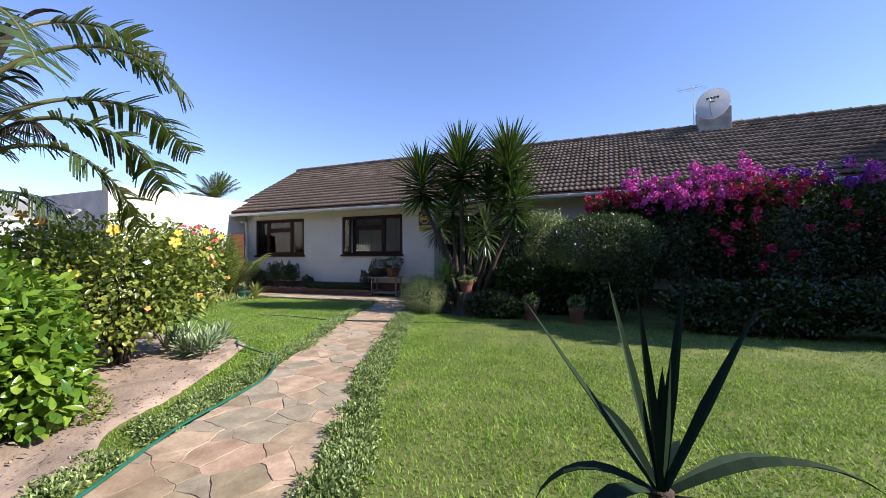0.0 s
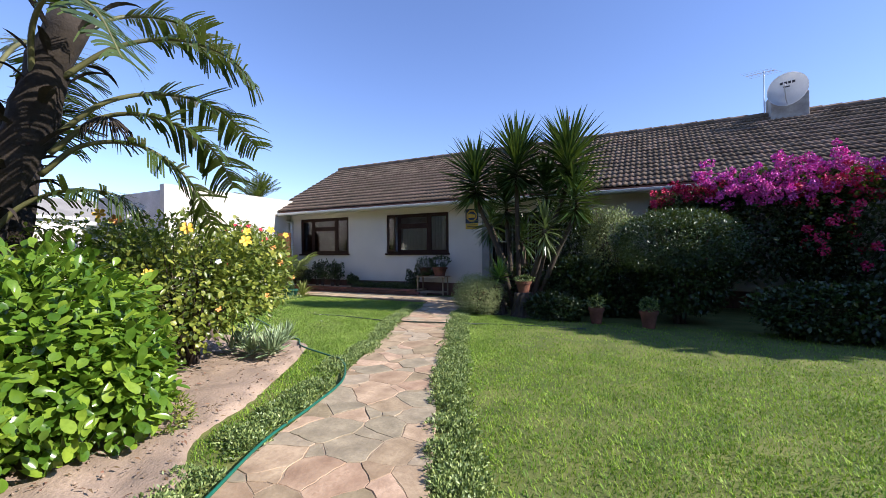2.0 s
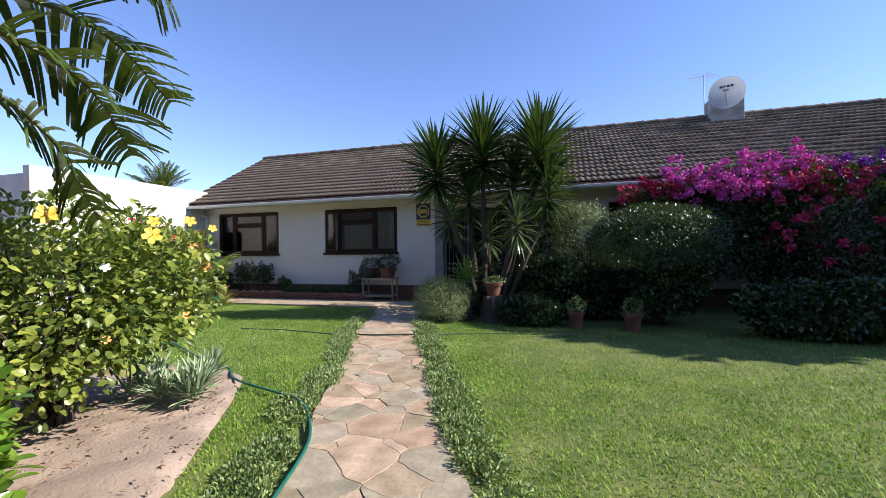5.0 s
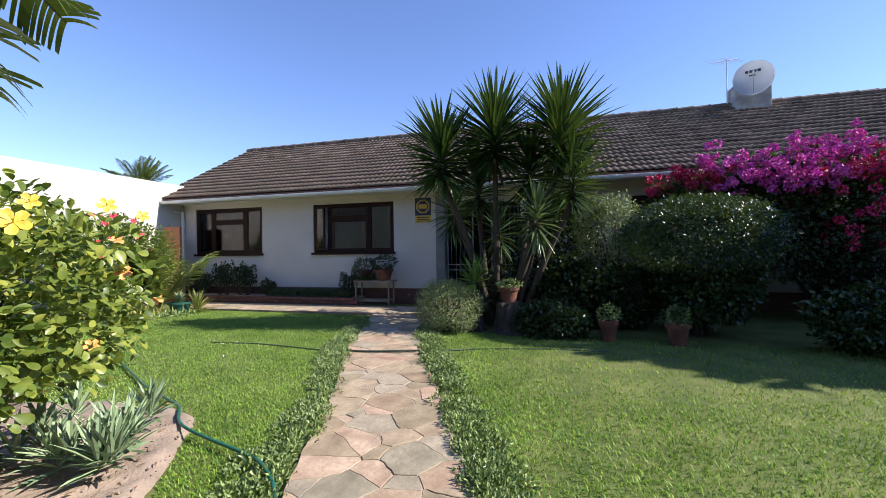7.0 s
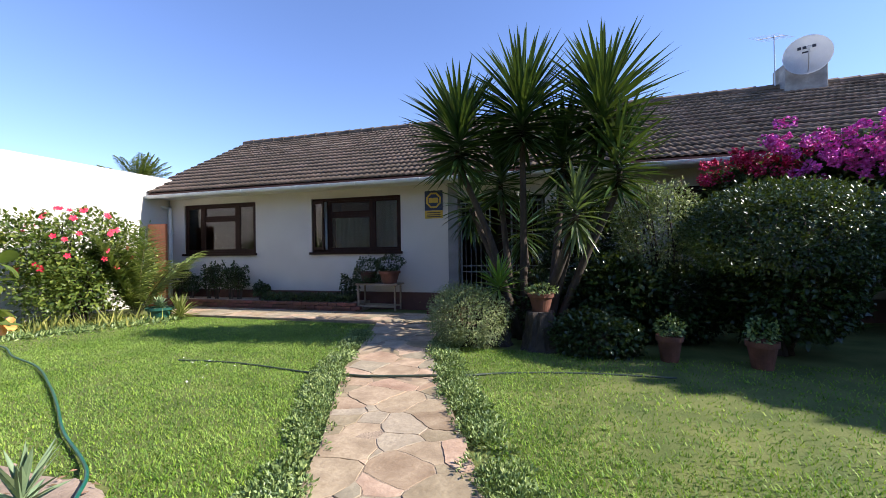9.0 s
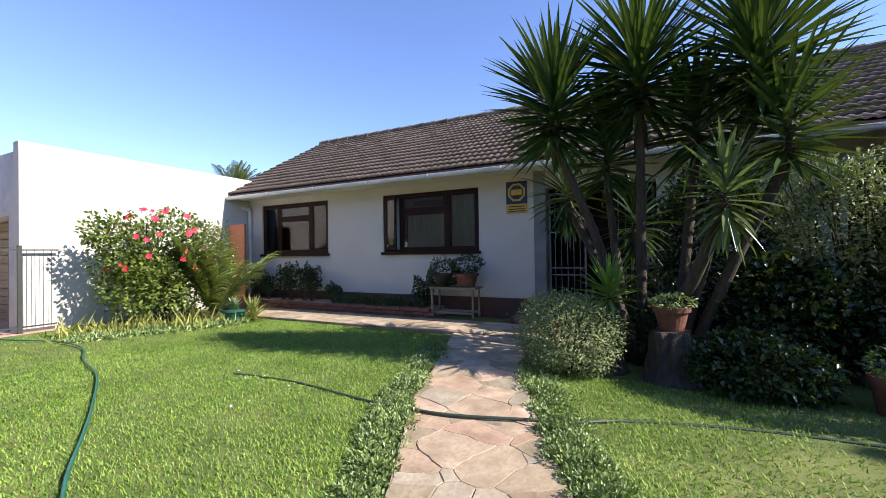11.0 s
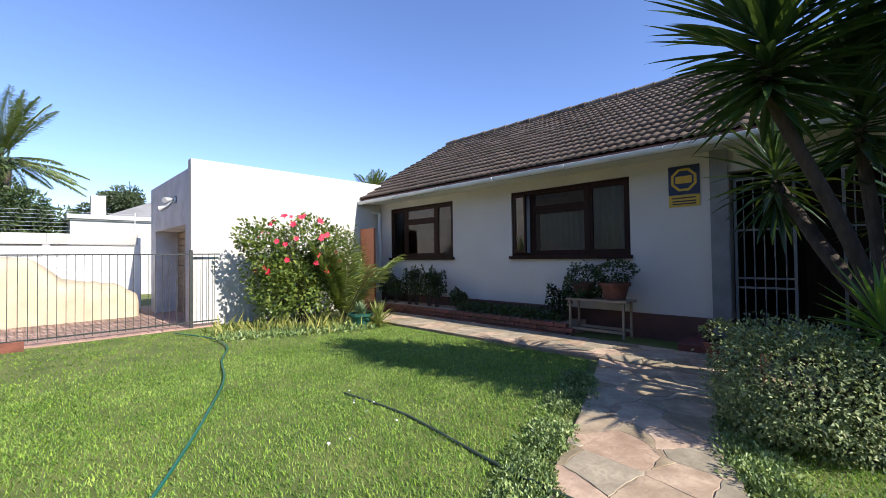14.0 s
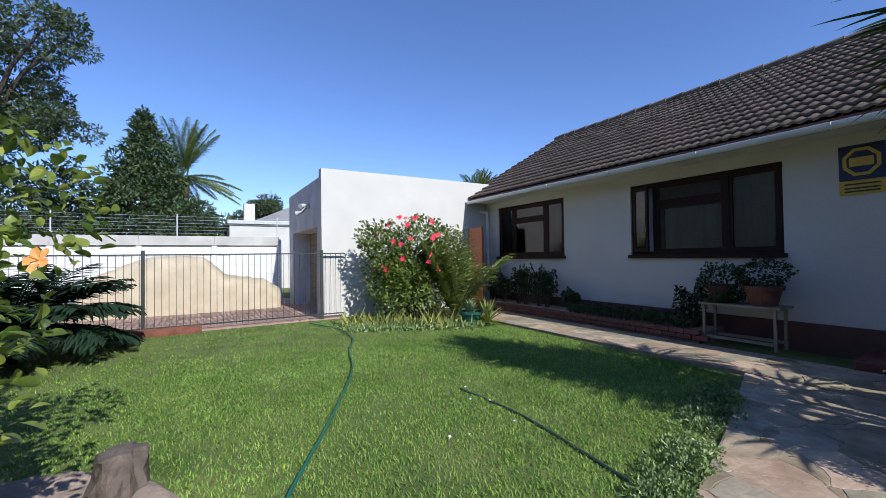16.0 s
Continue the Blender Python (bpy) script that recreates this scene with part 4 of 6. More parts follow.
rosette(pot, (0, 0, 0.36), 50, 0.5, 0.042, "yucca_light", 71, low=-0.3, high=1.5, bend=0.3, stack=0.1)
for (x, y, s, sd) in ((-1.5, 8.2, 0.14, 1), (-0.62, 8.1, 0.15, 2)):
    pot = place_pot("terracotta_pot", x, y, 0, s, 0.3, "terracotta", "terracotta pot with a small plant on the grass edge")
    part("plant", foliage("plant", 220, (0, 0, 0.38), (0.16, 0.16, 0.14), 0.06, 0.03, 80 + sd), "gcover", pot)
for (x, y, s, h, sd) in ((-4.75, 10.2, 0.17, 0.3, 1), (-4.45, 9.75, 0.2, 0.34, 2)):
    pot = place_pot("terracotta_pot", x, y, 0.03, s, h, "stoep", "dark red pot with a small plant beside the path")
    part("plant", foliage("plant", 200, (0, 0, h + 0.1), (0.18, 0.18, 0.14), 0.07, 0.035, 90 + sd), "olive", pot)
pot = place_pot("terracotta_pot", -6.32, 11.16, 0.635, 0.23, 0.27, "terracotta", "terracotta bowl with flowers on the plant stand")
part("plant", foliage("plant", 520, (0, 0, 0.42), (0.32, 0.25, 0.2), 0.06, 0.04, 95), "boug", pot)
pot = place_pot("terracotta_pot", -6.83, 11.16, 0.635, 0.19, 0.26, "plinth", "dark pot with a bushy trailing plant on the plant stand")
part("plant", foliage("plant", 1300, (0, 0, 0.2), (0.34, 0.26, 0.36), 0.06, 0.035, 96), "boxleaf", pot)
pot = place_pot("glazed_pot", -10.55, 9.25, 0.0, 0.24, 0.26, "pot_green", "dark green glazed pot of grey succulents on the lawn edge")
rosette(pot, (0, 0, 0.27), 60, 0.2, 0.05, "succ", 97, low=-0.1, bend=0.1, stack=0.05)
rosette(thing("strap_plant", "variegated strap-leaved plant beside the pot", "plant"), (-10.25, 9.45, 0.05), 46, 0.5, 0.05, "iris", 98, low=0.2, bend=0.8, stack=0.05)


def shrub(name, label, centre, radii, n, L, W, mat, seed, stems=9, stem_r=0.018, base=None, parent=None, **k):
    s = thing(name, label, "shrub")
    base = base or (centre[0], centre[1], 0.0)
    branches(s, base, centre, radii, stems, stem_r, seed)
    part("foliage", foliage("foliage", n, centre, radii, L, W, seed, **k), mat, s)
    return s


def flower(parent, p, way, size, mat):
    """A five-petalled open flower with a stamen column."""
    bm = bmesh.new()
    z = Vector(way).normalized()
    x = z.orthogonal().normalized()
    y = z.cross(x)
    for k in range(5):
        a = 2 * math.pi * k / 5
        c, s = math.cos(a) * x + math.sin(a) * y, -math.sin(a) * x + math.cos(a) * y
        pts = [(0, 0, 0), (0.55, -0.36, 0.2), (0.55, 0.36, 0.22), (0.95, -0.3, 0.28), (0.95, 0.28, 0.2), (0.6, 0, 0.12), (1.03, 0.0, 0.2)]
        v = [bm.verts.new(Vector(p) + size * (u * c + w * s + h * z)) for u, w, h in pts]
        for f in ((0, 1, 5), (0, 5, 2), (1, 3, 6, 5), (5, 6, 4, 2)):
            bm.faces.new([v[i] for i in f])
    tube(bm, [Vector(p), Vector(p) + z * size * 0.8], size * 0.06, 5)
    part("flower", bm, mat, parent)


mb = thing("mirror_bush", "glossy green broad-leaved shrub at the bed's edge", "shrub")
for i, (c, rd, n) in enumerate((((-4.55, 1.15, 0.62), (0.85, 0.95, 0.66), 4600), ((-4.1, 1.55, 0.42), (0.45, 0.45, 0.42), 1500), ((-5.1, 1.6, 0.75), (0.7, 0.7, 0.62), 2600))):
    part("foliage", foliage("foliage", n, c, rd, 0.115, 0.06, 100 + i, jitter=0.85, blunt=0.7, droop=0.16, fold=0.16, shell=0.4, lump=0.42, lumps=24), "mirror", mb)
branches(mb, (-4.6, 1.25, 0), (-4.6, 1.25, 0.62), (0.9, 0.9, 0.62), 16, 0.016, 5)

yh = thing("yellow_hibiscus", "tall hibiscus shrub with yellow flowers in the bed", "shrub")
YH = [((-5.55, 3.0, 0.95), (0.95, 1.0, 0.80), 6500), ((-6.3, 2.3, 1.0), (0.9, 0.9, 0.78), 4200), ((-5.1, 3.5, 1.12), (0.55, 0.48, 0.58), 2400), ((-6.6, 3.8, 1.62), (0.5, 0.3, 0.42), 420), ((-6.2, 3.15, 0.9), (0.8, 0.6, 0.75), 3400), ((-6.95, 3.1, 1.0), (0.65, 0.5, 0.8), 3000)]
for i, (c, rd, n) in enumerate(YH):
    part("foliage", foliage("foliage", int(n * 0.68), c, rd, 0.074, 0.047, 110 + i, shell=0.22, lump=0.5, lumps=20, blunt=0.7), "hib", yh)
branches(yh, (-5.6, 3.1, 0), (-5.6, 3.1, 0.85), (1.0, 1.0, 0.85), 34, 0.016, 6)
for p, s, m in (((-4.55, 3.08, 1.5), 0.10, "yellow"), ((-4.77, 2.58, 1.62), 0.10, "yellow"), ((-5.02, 2.35, 1.17), 0.085, "yellow"), ((-4.95, 3.75, 1.66), 0.08, "yellow"), ((-4.75, 3.25, 1.62), 0.07, "yellow"), ((-5.6, 2.2, 1.78), 0.09, "yellow"), ((-5.5, 2.3, 1.72), 0.09, "orange"),
                ((-4.62, 3.6, 1.25), 0.07, "orange"), ((-4.8, 3.95, 1.05), 0.06, "orange"), ((-4.72, 3.5, 0.85), 0.06, "orange"), ((-4.85, 3.9, 1.6), 0.06, "yellow"), ((-4.9, 3.0, 0.75), 0.05, "orange"), ((-5.15, 3.95, 1.45), 0.07, "orange"), ((-5.9, 4.05, 1.37), 0.08, "orange"), ((-4.75, 2.9, 1.28), 0.05, "white_petal")):
    flower(yh, p, (0.8, -0.5, 0.35), s * 0.64, m)

rh = thing("red_hibiscus", "hibiscus shrub with red flowers against the white wall", "shrub")
RH = (((-11.95, 8.75, 1.45), (0.75, 0.85, 0.8), 3600), ((-11.75, 9.4, 1.3), (0.55, 0.6, 0.75), 2200), ((-12.05, 8.05, 1.35), (0.55, 0.5, 0.75), 2000), ((-11.6, 8.6, 0.7), (0.55, 0.9, 0.6), 2400), ((-12.0, 8.1, 0.7), (0.5, 0.5, 0.6), 1200), ((-12.1, 7.7, 1.75), (0.3, 0.3, 0.35), 500))
for i, (c, rd, n) in enumerate(RH):
    part("foliage", foliage("foliage", int(n * 0.72), c, rd, 0.085, 0.055, 120 + i, shell=0.12, lump=0.6, lumps=14, blunt=0.6), "hib_red", rh)
branches(rh, (-11.95, 8.7, 0), (-11.9, 8.7, 1.25), (0.8, 1.0, 1.05), 30, 0.018, 7)
r = random.Random(4)
for i in range(32):
    a, e = r.uniform(-2.6, 0.5), r.uniform(-0.4, 1.2)
    d = Vector((math.cos(a) * math.cos(e), math.sin(a) * math.cos(e), math.sin(e)))
    flower(rh, Vector((-11.95, 8.75, 1.35)) + Vector((0.78 * d.x, 0.98 * d.y, 0.98 * d.z)), d + Vector((0.6, -0.3, 0.1)), r.uniform(0.045, 0.07), "red")

bl = thing("iris_row", "row of yellow-green iris blades before the hibiscus", "plant", "", "stuff")
n = 520
t = rng.random(n)
pos = np.stack([-11.75 + 1.15 * t + 0.24 * rng.normal(size=n), 7.05 + 1.9 * t + 0.18 * rng.normal(size=n), np.full(n, 0.0)], 1)
way = np.stack([0.42 * rng.normal(size=n), 0.42 * rng.normal(size=n), np.ones(n)], 1)
part("blades", leaves("blades", pos, way, unit(rng.normal(size=(n, 3))), (0.14 + 0.42 * rng.random(n) ** 1.4) * (0.62 + 0.38 * np.sin(t * 31) * np.sin(t * 13 + 1)), 0.036, droop=0.2, blunt=0.4), "iris", bl)
n = 1500
t = rng.random(n)
pos = np.stack([-11.3 + 1.0 * t + 0.2 * rng.normal(size=n), 6.95 + 2.2 * t + 0.1 * rng.normal(size=n), 0.06 * rng.random(n)], 1)
part("low_leaves", leaves("low_leaves", pos, unit(rng.normal(size=(n, 3)) + [0, 0, 0.7]), unit(rng.normal(size=(n, 3))), 0.09, 0.03), "gcover", bl)


def frond(base, way, length, mat, parent, bend=1.1, leaflets=34, leaf_len=0.32, width=0.028, stalk=0.15, rib_mat="stalk"):
    """A feather-leaved palm frond: a stalk with leaflets on both sides."""
    p, d, line = Vector(base), Vector(way).normalized(), []
    for i in range(13):
        line.append(p.copy())
        p = p + d * length / 12
        d = (d + Vector((0, 0, -bend / 12 * (0.4 + i / 9)))).normalized()
    bm = bmesh.new()
    tube(bm, line, [0.014 * (1 - i / 15) for i in range(13)], 5)
    rib = part("frond", bm, rib_mat, parent)
    pts = np.array(line)
    ts = np.repeat(np.linspace(stalk, 0.99, leaflets), 2)
    P = np.stack([np.interp(ts * 12, np.arange(13), pts[:, k]) for k in range(3)], 1)
    T = unit(np.stack([np.interp(ts * 12, np.arange(13), np.gradient(pts[:, k])) for k in range(3)], 1))
    S = unit(np.cross(T, [0, 0, 1.0])) * np.where(np.arange(len(ts)) % 2, 1, -1)[:, None]
    ln = leaf_len * (0.35 + np.sin(np.pi * np.clip((ts - stalk) / (1 - stalk) * 0.9 + 0.08, 0, 1)))
    part("leaflet_fan", leaves("leaflet_fan", P, unit(S + 0.75 * T + [0, 0, -0.12] + 0.1 * rng.normal(size=S.shape)), np.tile([0, 0, 1.0], (len(ts), 1)), ln, width, blunt=0.35, droop=0.15), mat, rib)


pf = thing("young_palm", "young feather palm beside the wooden side gate", "palm")
for i in range(16):
    a = i * 2.4
    el = 0.95 + 0.55 * ((i * 0.37) % 1)
    frond((-11.25, 9.3, 0.0), (math.cos(a) * math.cos(el), math.sin(a) * math.cos(el), math.sin(el)), 1.7 + 0.25 * math.sin(i * 3), "frond", pf, bend=0.75, leaf_len=0.42, width=0.05, leaflets=40)

# senecio clump
sc = thing("grey_succulent_clump", "clump of grey-green finger-leaved succulents in the bed", "succulent")
r = random.Random(9)
for i in range(20):
    c = (-5.15 + r.uniform(-0.55, 0.5), 3.95 + r.uniform(-0.38, 0.3), 0.08 + r.uniform(0, 0.14))
    rosette(sc, c, 16, 0.25, 0.035, "succ", 200 + i, low=0.05, bend=0.15, stack=0.06)
for i in range(7):
    c = (-4.15 + r.uniform(-0.3, 0.25), 1.55 + r.uniform(-0.25, 0.3), 0.06)
    rosette(sc, c, 12, 0.2, 0.026, "succ", 240 + i, low=0.1, bend=0.15, stack=0.05)

# foreground yucca, its shade put into the leaf colour
fy = thing("potted_yucca", "young yucca on the lawn, leaves darkened as in shade", "yucca")
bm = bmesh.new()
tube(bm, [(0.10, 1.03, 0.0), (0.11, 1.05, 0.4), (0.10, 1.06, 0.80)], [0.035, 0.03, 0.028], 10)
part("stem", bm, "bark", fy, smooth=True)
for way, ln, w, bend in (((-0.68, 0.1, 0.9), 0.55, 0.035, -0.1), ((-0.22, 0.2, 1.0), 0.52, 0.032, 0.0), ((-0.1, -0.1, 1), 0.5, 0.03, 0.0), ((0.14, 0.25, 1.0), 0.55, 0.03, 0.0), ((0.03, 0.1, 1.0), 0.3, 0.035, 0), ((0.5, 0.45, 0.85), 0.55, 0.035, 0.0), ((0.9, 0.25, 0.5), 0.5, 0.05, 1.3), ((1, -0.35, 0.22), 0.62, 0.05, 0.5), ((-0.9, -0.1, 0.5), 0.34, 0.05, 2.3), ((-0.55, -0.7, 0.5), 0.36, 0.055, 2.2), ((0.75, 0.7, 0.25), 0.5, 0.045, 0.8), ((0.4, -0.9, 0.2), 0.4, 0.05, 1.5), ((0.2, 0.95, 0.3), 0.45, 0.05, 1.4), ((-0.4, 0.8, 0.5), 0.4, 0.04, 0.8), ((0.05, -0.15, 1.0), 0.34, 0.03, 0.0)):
    part("leaf", strap((0.10, 1.06, 0.78), way, ln, w, bend, segs=9), "leaf_shade", fy)

# wild banana
sn = thing("wild_banana", "tall wild banana with torn arching leaves", "strelitzia")
for i, pts in enumerate((((-6.7, 1.05, 0), (-6.25, 1.35, 1.2), (-5.78, 1.65, 2.3), (-5.35, 1.9, 3.6)), ((-6.4, 1.6, 0), (-6.5, 1.75, 1.4), (-6.5, 1.9, 2.8)), ((-5.9, 0.9, 0), (-6.0, 0.7, 1.5), (-5.8, 0.6, 3.0)))):
    bm = bmesh.new()
    tube(bm, smooth_line(pts, 6), [0.21 - 0.003 * k for k in range(6 * (len(pts) - 1) + 1)], 12)
    for v in bm.verts:
        v.co += Vector((1, 0.6, 0.2)) * 0.09 * noise.noise(v.co * 5)
    trunk = part("trunk", bm, "husk", sn, smooth=True)
    line, rr = smooth_line(pts, 6), random.Random(400 + i)
    for k in range(46):
        q = Vector(line[min(len(line) - 1, int(len(line) * (0.12 + 0.86 * k / 46)))])
        a = k * 2.4
        way = Vector((math.cos(a), math.sin(a), rr.uniform(0.3, 1.4)))
        part("dry_sheath", strap(q + Vector((0.15 * math.cos(a), 0.15 * math.sin(a), 0)), way, rr.uniform(0.25, 0.5), rr.uniform(0.05, 0.12), rr.uniform(0.4, 2.6)), "husk", trunk)


def banana_leaf(pts, width, seed, stalk=0.38, torn=1.0):
    """Stalk, midrib and a blade torn into hanging strips."""
    line = [Vector(p) for p in smooth_line(pts, 8)]
    n = len(line)
    bm = bmesh.new()
    tube(bm, line, [0.028 * (1 - 0.8 * i / n) for i in range(n)], 7)
    rib = part("leaf_stalk", bm, "stalk", sn, smooth=True)
    r = random.Random(seed)
    bm = bmesh.new()
    strips = 46
    for sd in (-1, 1):
        drop, left = 0.2, 0
        for j in range(strips):
            if left == 0:
                left, drop = r.choice((1, 1, 1, 2, 2, 3)), r.uniform(0.05, 0.8) * torn
            left -= 1
            t0 = stalk + (1 - stalk) * j / strips
            t1 = stalk + (1 - stalk) * (j + (0.8 if left == 0 else 1.0)) / strips
            a, b = (line[min(n - 1, int(t * (n - 1)))].lerp(line[min(n - 1, int(t * (n - 1)) + 1)], (t * (n - 1)) % 1) for t in (t0, t1))
            tan = (b - a).normalized() if (b - a).length > 1e-5 else Vector((1, 0, 0))
            side = tan.cross(Vector((0, 0, 1)))
            side = (side.normalized() if side.length > 0.1 else Vector((0.8, 0.6, 0))) * sd
            u = (t0 - stalk) / (1 - stalk)
            w = width * min(1, 0.35 + 2.5 * u) * (1 if u < 0.75 else 1 - 0.55 * (u - 0.75) / 0.25) * r.uniform(0.9, 1.06)
            rows, off = [(a, b)], Vector()
            for k in range(1, 5):
                d = (side + 0.35 * tan + Vector((0, 0, 0.28 - drop * k * 0.55))).normalized()
                off = off + d * w / 4
                sh = 1.0 if k < 3 else (1.0 if k == 3 else 0.7)
                m = (a + b) / 2
                rows.append((m + (a - m) * sh + off, m + (b - m) * sh + off))
            vv = [(bm.verts.new(p), bm.verts.new(q)) for p, q in rows]
            for p, q in zip(vv, vv[1:]):
                bm.faces.new((p[0], p[1], q[1], q[0]))
    part("blade", bm, "strel", rib)


BL = [
    (((-5.45, 1.85, 3.0), (-5.15, 2.15, 3.35), (-4.8, 2.5, 3.5), (-4.45, 2.8, 3.38), (-4.25, 3.0, 3.1)), 0.30),
    (((-5.5, 1.85, 2.5), (-5.2, 2.1, 2.82), (-4.95, 2.5, 2.98), (-4.85, 3.0, 2.95), (-4.8, 3.45, 2.62)), 0.30),
    (((-5.55, 1.8, 2.3), (-5.25, 2.05, 2.65), (-4.9, 2.35, 2.70), (-4.75, 2.8, 2.5), (-4.75, 3.1, 2.1)), 0.32),
    (((-5.6, 1.75, 2.1), (-5.3, 1.95, 2.38), (-4.95, 2.25, 2.40), (-4.7, 2.55, 2.1), (-4.65, 2.8, 1.6)), 0.30),
    (((-5.6, 1.7, 2.8), (-5.3, 1.6, 3.3), (-4.9, 1.6, 3.5), (-4.5, 1.7, 3.3), (-4.3, 1.8, 2.9)), 0.33),
    (((-5.5, 1.9, 3.3), (-5.5, 2.3, 3.8), (-5.3, 2.8, 3.95), (-5.1, 3.3, 3.7)), 0.32),
    (((-5.9, 1.4, 1.3), (-5.7, 1.6, 1.75), (-5.45, 1.85, 1.95), (-5.2, 2.1, 1.95), (-5.05, 2.3, 1.8)), 0.30),
    (((-6.2, 1.5, 2.8), (-6.6, 1.9, 3.6), (-7.2, 2.4, 3.9), (-7.8, 2.8, 3.5)), 0.35),
    (((-6.1, 1.2, 3.0), (-6.3, 0.6, 3.8), (-6.6, -0.1, 4.0), (-6.9, -0.7, 3.5)), 0.35),
    (((-5.8, 1.0, 3.0), (-5.3, 0.6, 3.7), (-4.8, 0.2, 3.8), (-4.4, -0.1, 3.4)), 0.35),
    (((-6.4, 1.8, 2.6), (-6.8, 2.2, 3.2), (-7.3, 2.5, 3.3), (-7.9, 2.7, 2.8)), 0.35),
    (((-6.0, 1.3, 0.9), (-5.7, 1.5, 1.2), (-5.45, 1.75, 1.45), (-5.2, 1.95, 1.5)), 0.22),
]
for i, (pts, w) in enumerate(BL):
    banana_leaf(pts, w * 1.55, 300 + i, torn=0.3 if i == 11 else 1.0)
bm = bmesh.new()
for i in range(36):
    a = i * 2.4
    q = Vector((-5.1 + 0.08 * math.cos(a), 2.05 + 0.08 * math.sin(a), 2.62))
    tube(bm, [q, q + Vector((0.1 * math.cos(a), 0.1 * math.sin(a), -0.1)), q + Vector((0.12 * math.cos(a), 0.12 * math.sin(a), -0.16 - 0.06 * (i % 3)))], [0.008, 0.006, 0.002], 4)
part("withered_flower", bm, "husk", sn)

# shrubs before the house's right part
shrub("grey_shrub", "rounded grey-green shrub at the path's end", (-3.95, 8.42, 0.4), (0.56, 0.5, 0.46), 15000, 0.034, 0.015, "olive", 130, jitter=1.0, shell=0.35, lump=0.36, lumps=26)
cb = thing("clipped_bush", "large clipped round evergreen bush with glossy leaves", "shrub")
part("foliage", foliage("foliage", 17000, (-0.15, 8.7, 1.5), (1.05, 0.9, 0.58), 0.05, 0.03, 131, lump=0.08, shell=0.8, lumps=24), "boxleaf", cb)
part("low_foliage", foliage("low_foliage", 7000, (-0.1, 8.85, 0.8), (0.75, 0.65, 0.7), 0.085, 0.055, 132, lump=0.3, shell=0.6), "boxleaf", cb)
branches(cb, (-0.1, 8.8, 0), (-0.1, 8.8, 1.2), (0.8, 0.7, 0.8), 14, 0.03, 8)
shrub("olive_shrub", "tall thin grey-leaved shrub beside the clipped bush", (-1.4, 9.5, 1.6), (0.62, 0.5, 0.95), 6000, 0.07, 0.024, "olive", 133, base=(-1.3, 9.6, 0), stems=18, shell=0.25, jitter=1.0, lump=0.45)
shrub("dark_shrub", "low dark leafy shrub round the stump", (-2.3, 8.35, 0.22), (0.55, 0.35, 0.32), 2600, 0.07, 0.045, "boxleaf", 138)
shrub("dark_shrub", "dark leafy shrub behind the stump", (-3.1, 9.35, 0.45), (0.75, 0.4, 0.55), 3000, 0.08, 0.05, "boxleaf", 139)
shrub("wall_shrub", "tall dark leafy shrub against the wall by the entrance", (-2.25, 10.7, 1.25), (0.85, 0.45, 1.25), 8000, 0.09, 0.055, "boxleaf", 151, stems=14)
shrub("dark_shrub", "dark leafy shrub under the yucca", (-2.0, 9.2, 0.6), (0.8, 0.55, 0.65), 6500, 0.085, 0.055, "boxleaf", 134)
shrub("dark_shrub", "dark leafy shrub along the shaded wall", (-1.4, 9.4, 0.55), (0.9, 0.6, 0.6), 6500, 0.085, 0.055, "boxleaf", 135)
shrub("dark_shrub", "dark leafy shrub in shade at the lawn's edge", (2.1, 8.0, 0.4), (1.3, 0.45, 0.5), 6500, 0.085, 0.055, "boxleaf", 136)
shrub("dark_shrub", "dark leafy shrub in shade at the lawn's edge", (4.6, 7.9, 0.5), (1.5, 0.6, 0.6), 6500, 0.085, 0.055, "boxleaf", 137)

bg = thing("bougainvillea", "sprawling bougainvillea covered in magenta and crimson bracts", "bougainvillea")
branches(bg, (2.4, 10.4, 0), (2.2, 10.3, 1.6), (2.4, 0.7, 1.6), 30, 0.025, 11)
MASS = [((1.7, 10.25, 1.75), (1.5, 0.7, 1.2), 9000), ((3.4, 10.2, 1.5), (1.7, 0.8, 1.3), 9000), ((5.5, 10.1, 1.5), (1.8, 0.8, 1.3), 7000), ((0.35, 10.5, 2.2), (0.8, 0.4, 0.45), 2600), ((2.2, 10.5, 2.6), (1.5, 0.45, 0.36), 4000)]
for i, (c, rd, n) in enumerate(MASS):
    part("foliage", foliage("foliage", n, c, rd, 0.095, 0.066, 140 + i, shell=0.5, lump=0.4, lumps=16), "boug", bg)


def sprays(line, n, mat, seed, spread=0.16, tuft=0.07):
    """Flowering sprays: tufts of papery bracts strewn along an arching line, with gaps of leaf between."""
    r = np.random.default_rng(seed)
    pts = np.array(smooth_line(line, 8))
    k = max(5, n // 42)
    u = r.random(k) * (len(pts) - 1)
    cs = np.stack([np.interp(u, np.arange(len(pts)), pts[:, j]) for j in range(3)], 1) + spread * r.normal(size=(k, 3))
    sz = tuft * (0.5 + 0.9 * r.random(k))
    i = r.integers(0, k, n)
    d = unit(r.normal(size=(n, 3)))
    p = cs[i] + d * (sz[i] * r.random(n) ** 0.4)[:, None]
    tagged(part("bract_cluster", leaves("bract_cluster", p, unit(d + 0.7 * r.normal(size=(n, 3))), unit(r.normal(size=(n, 3))), 0.048, 0.042, blunt=0.5, fold=0.25), mat, bg, {"magenta": "magenta bracts", "crimson": "crimson bracts", "purple": "purple bracts"}[mat]), kind="stuff")


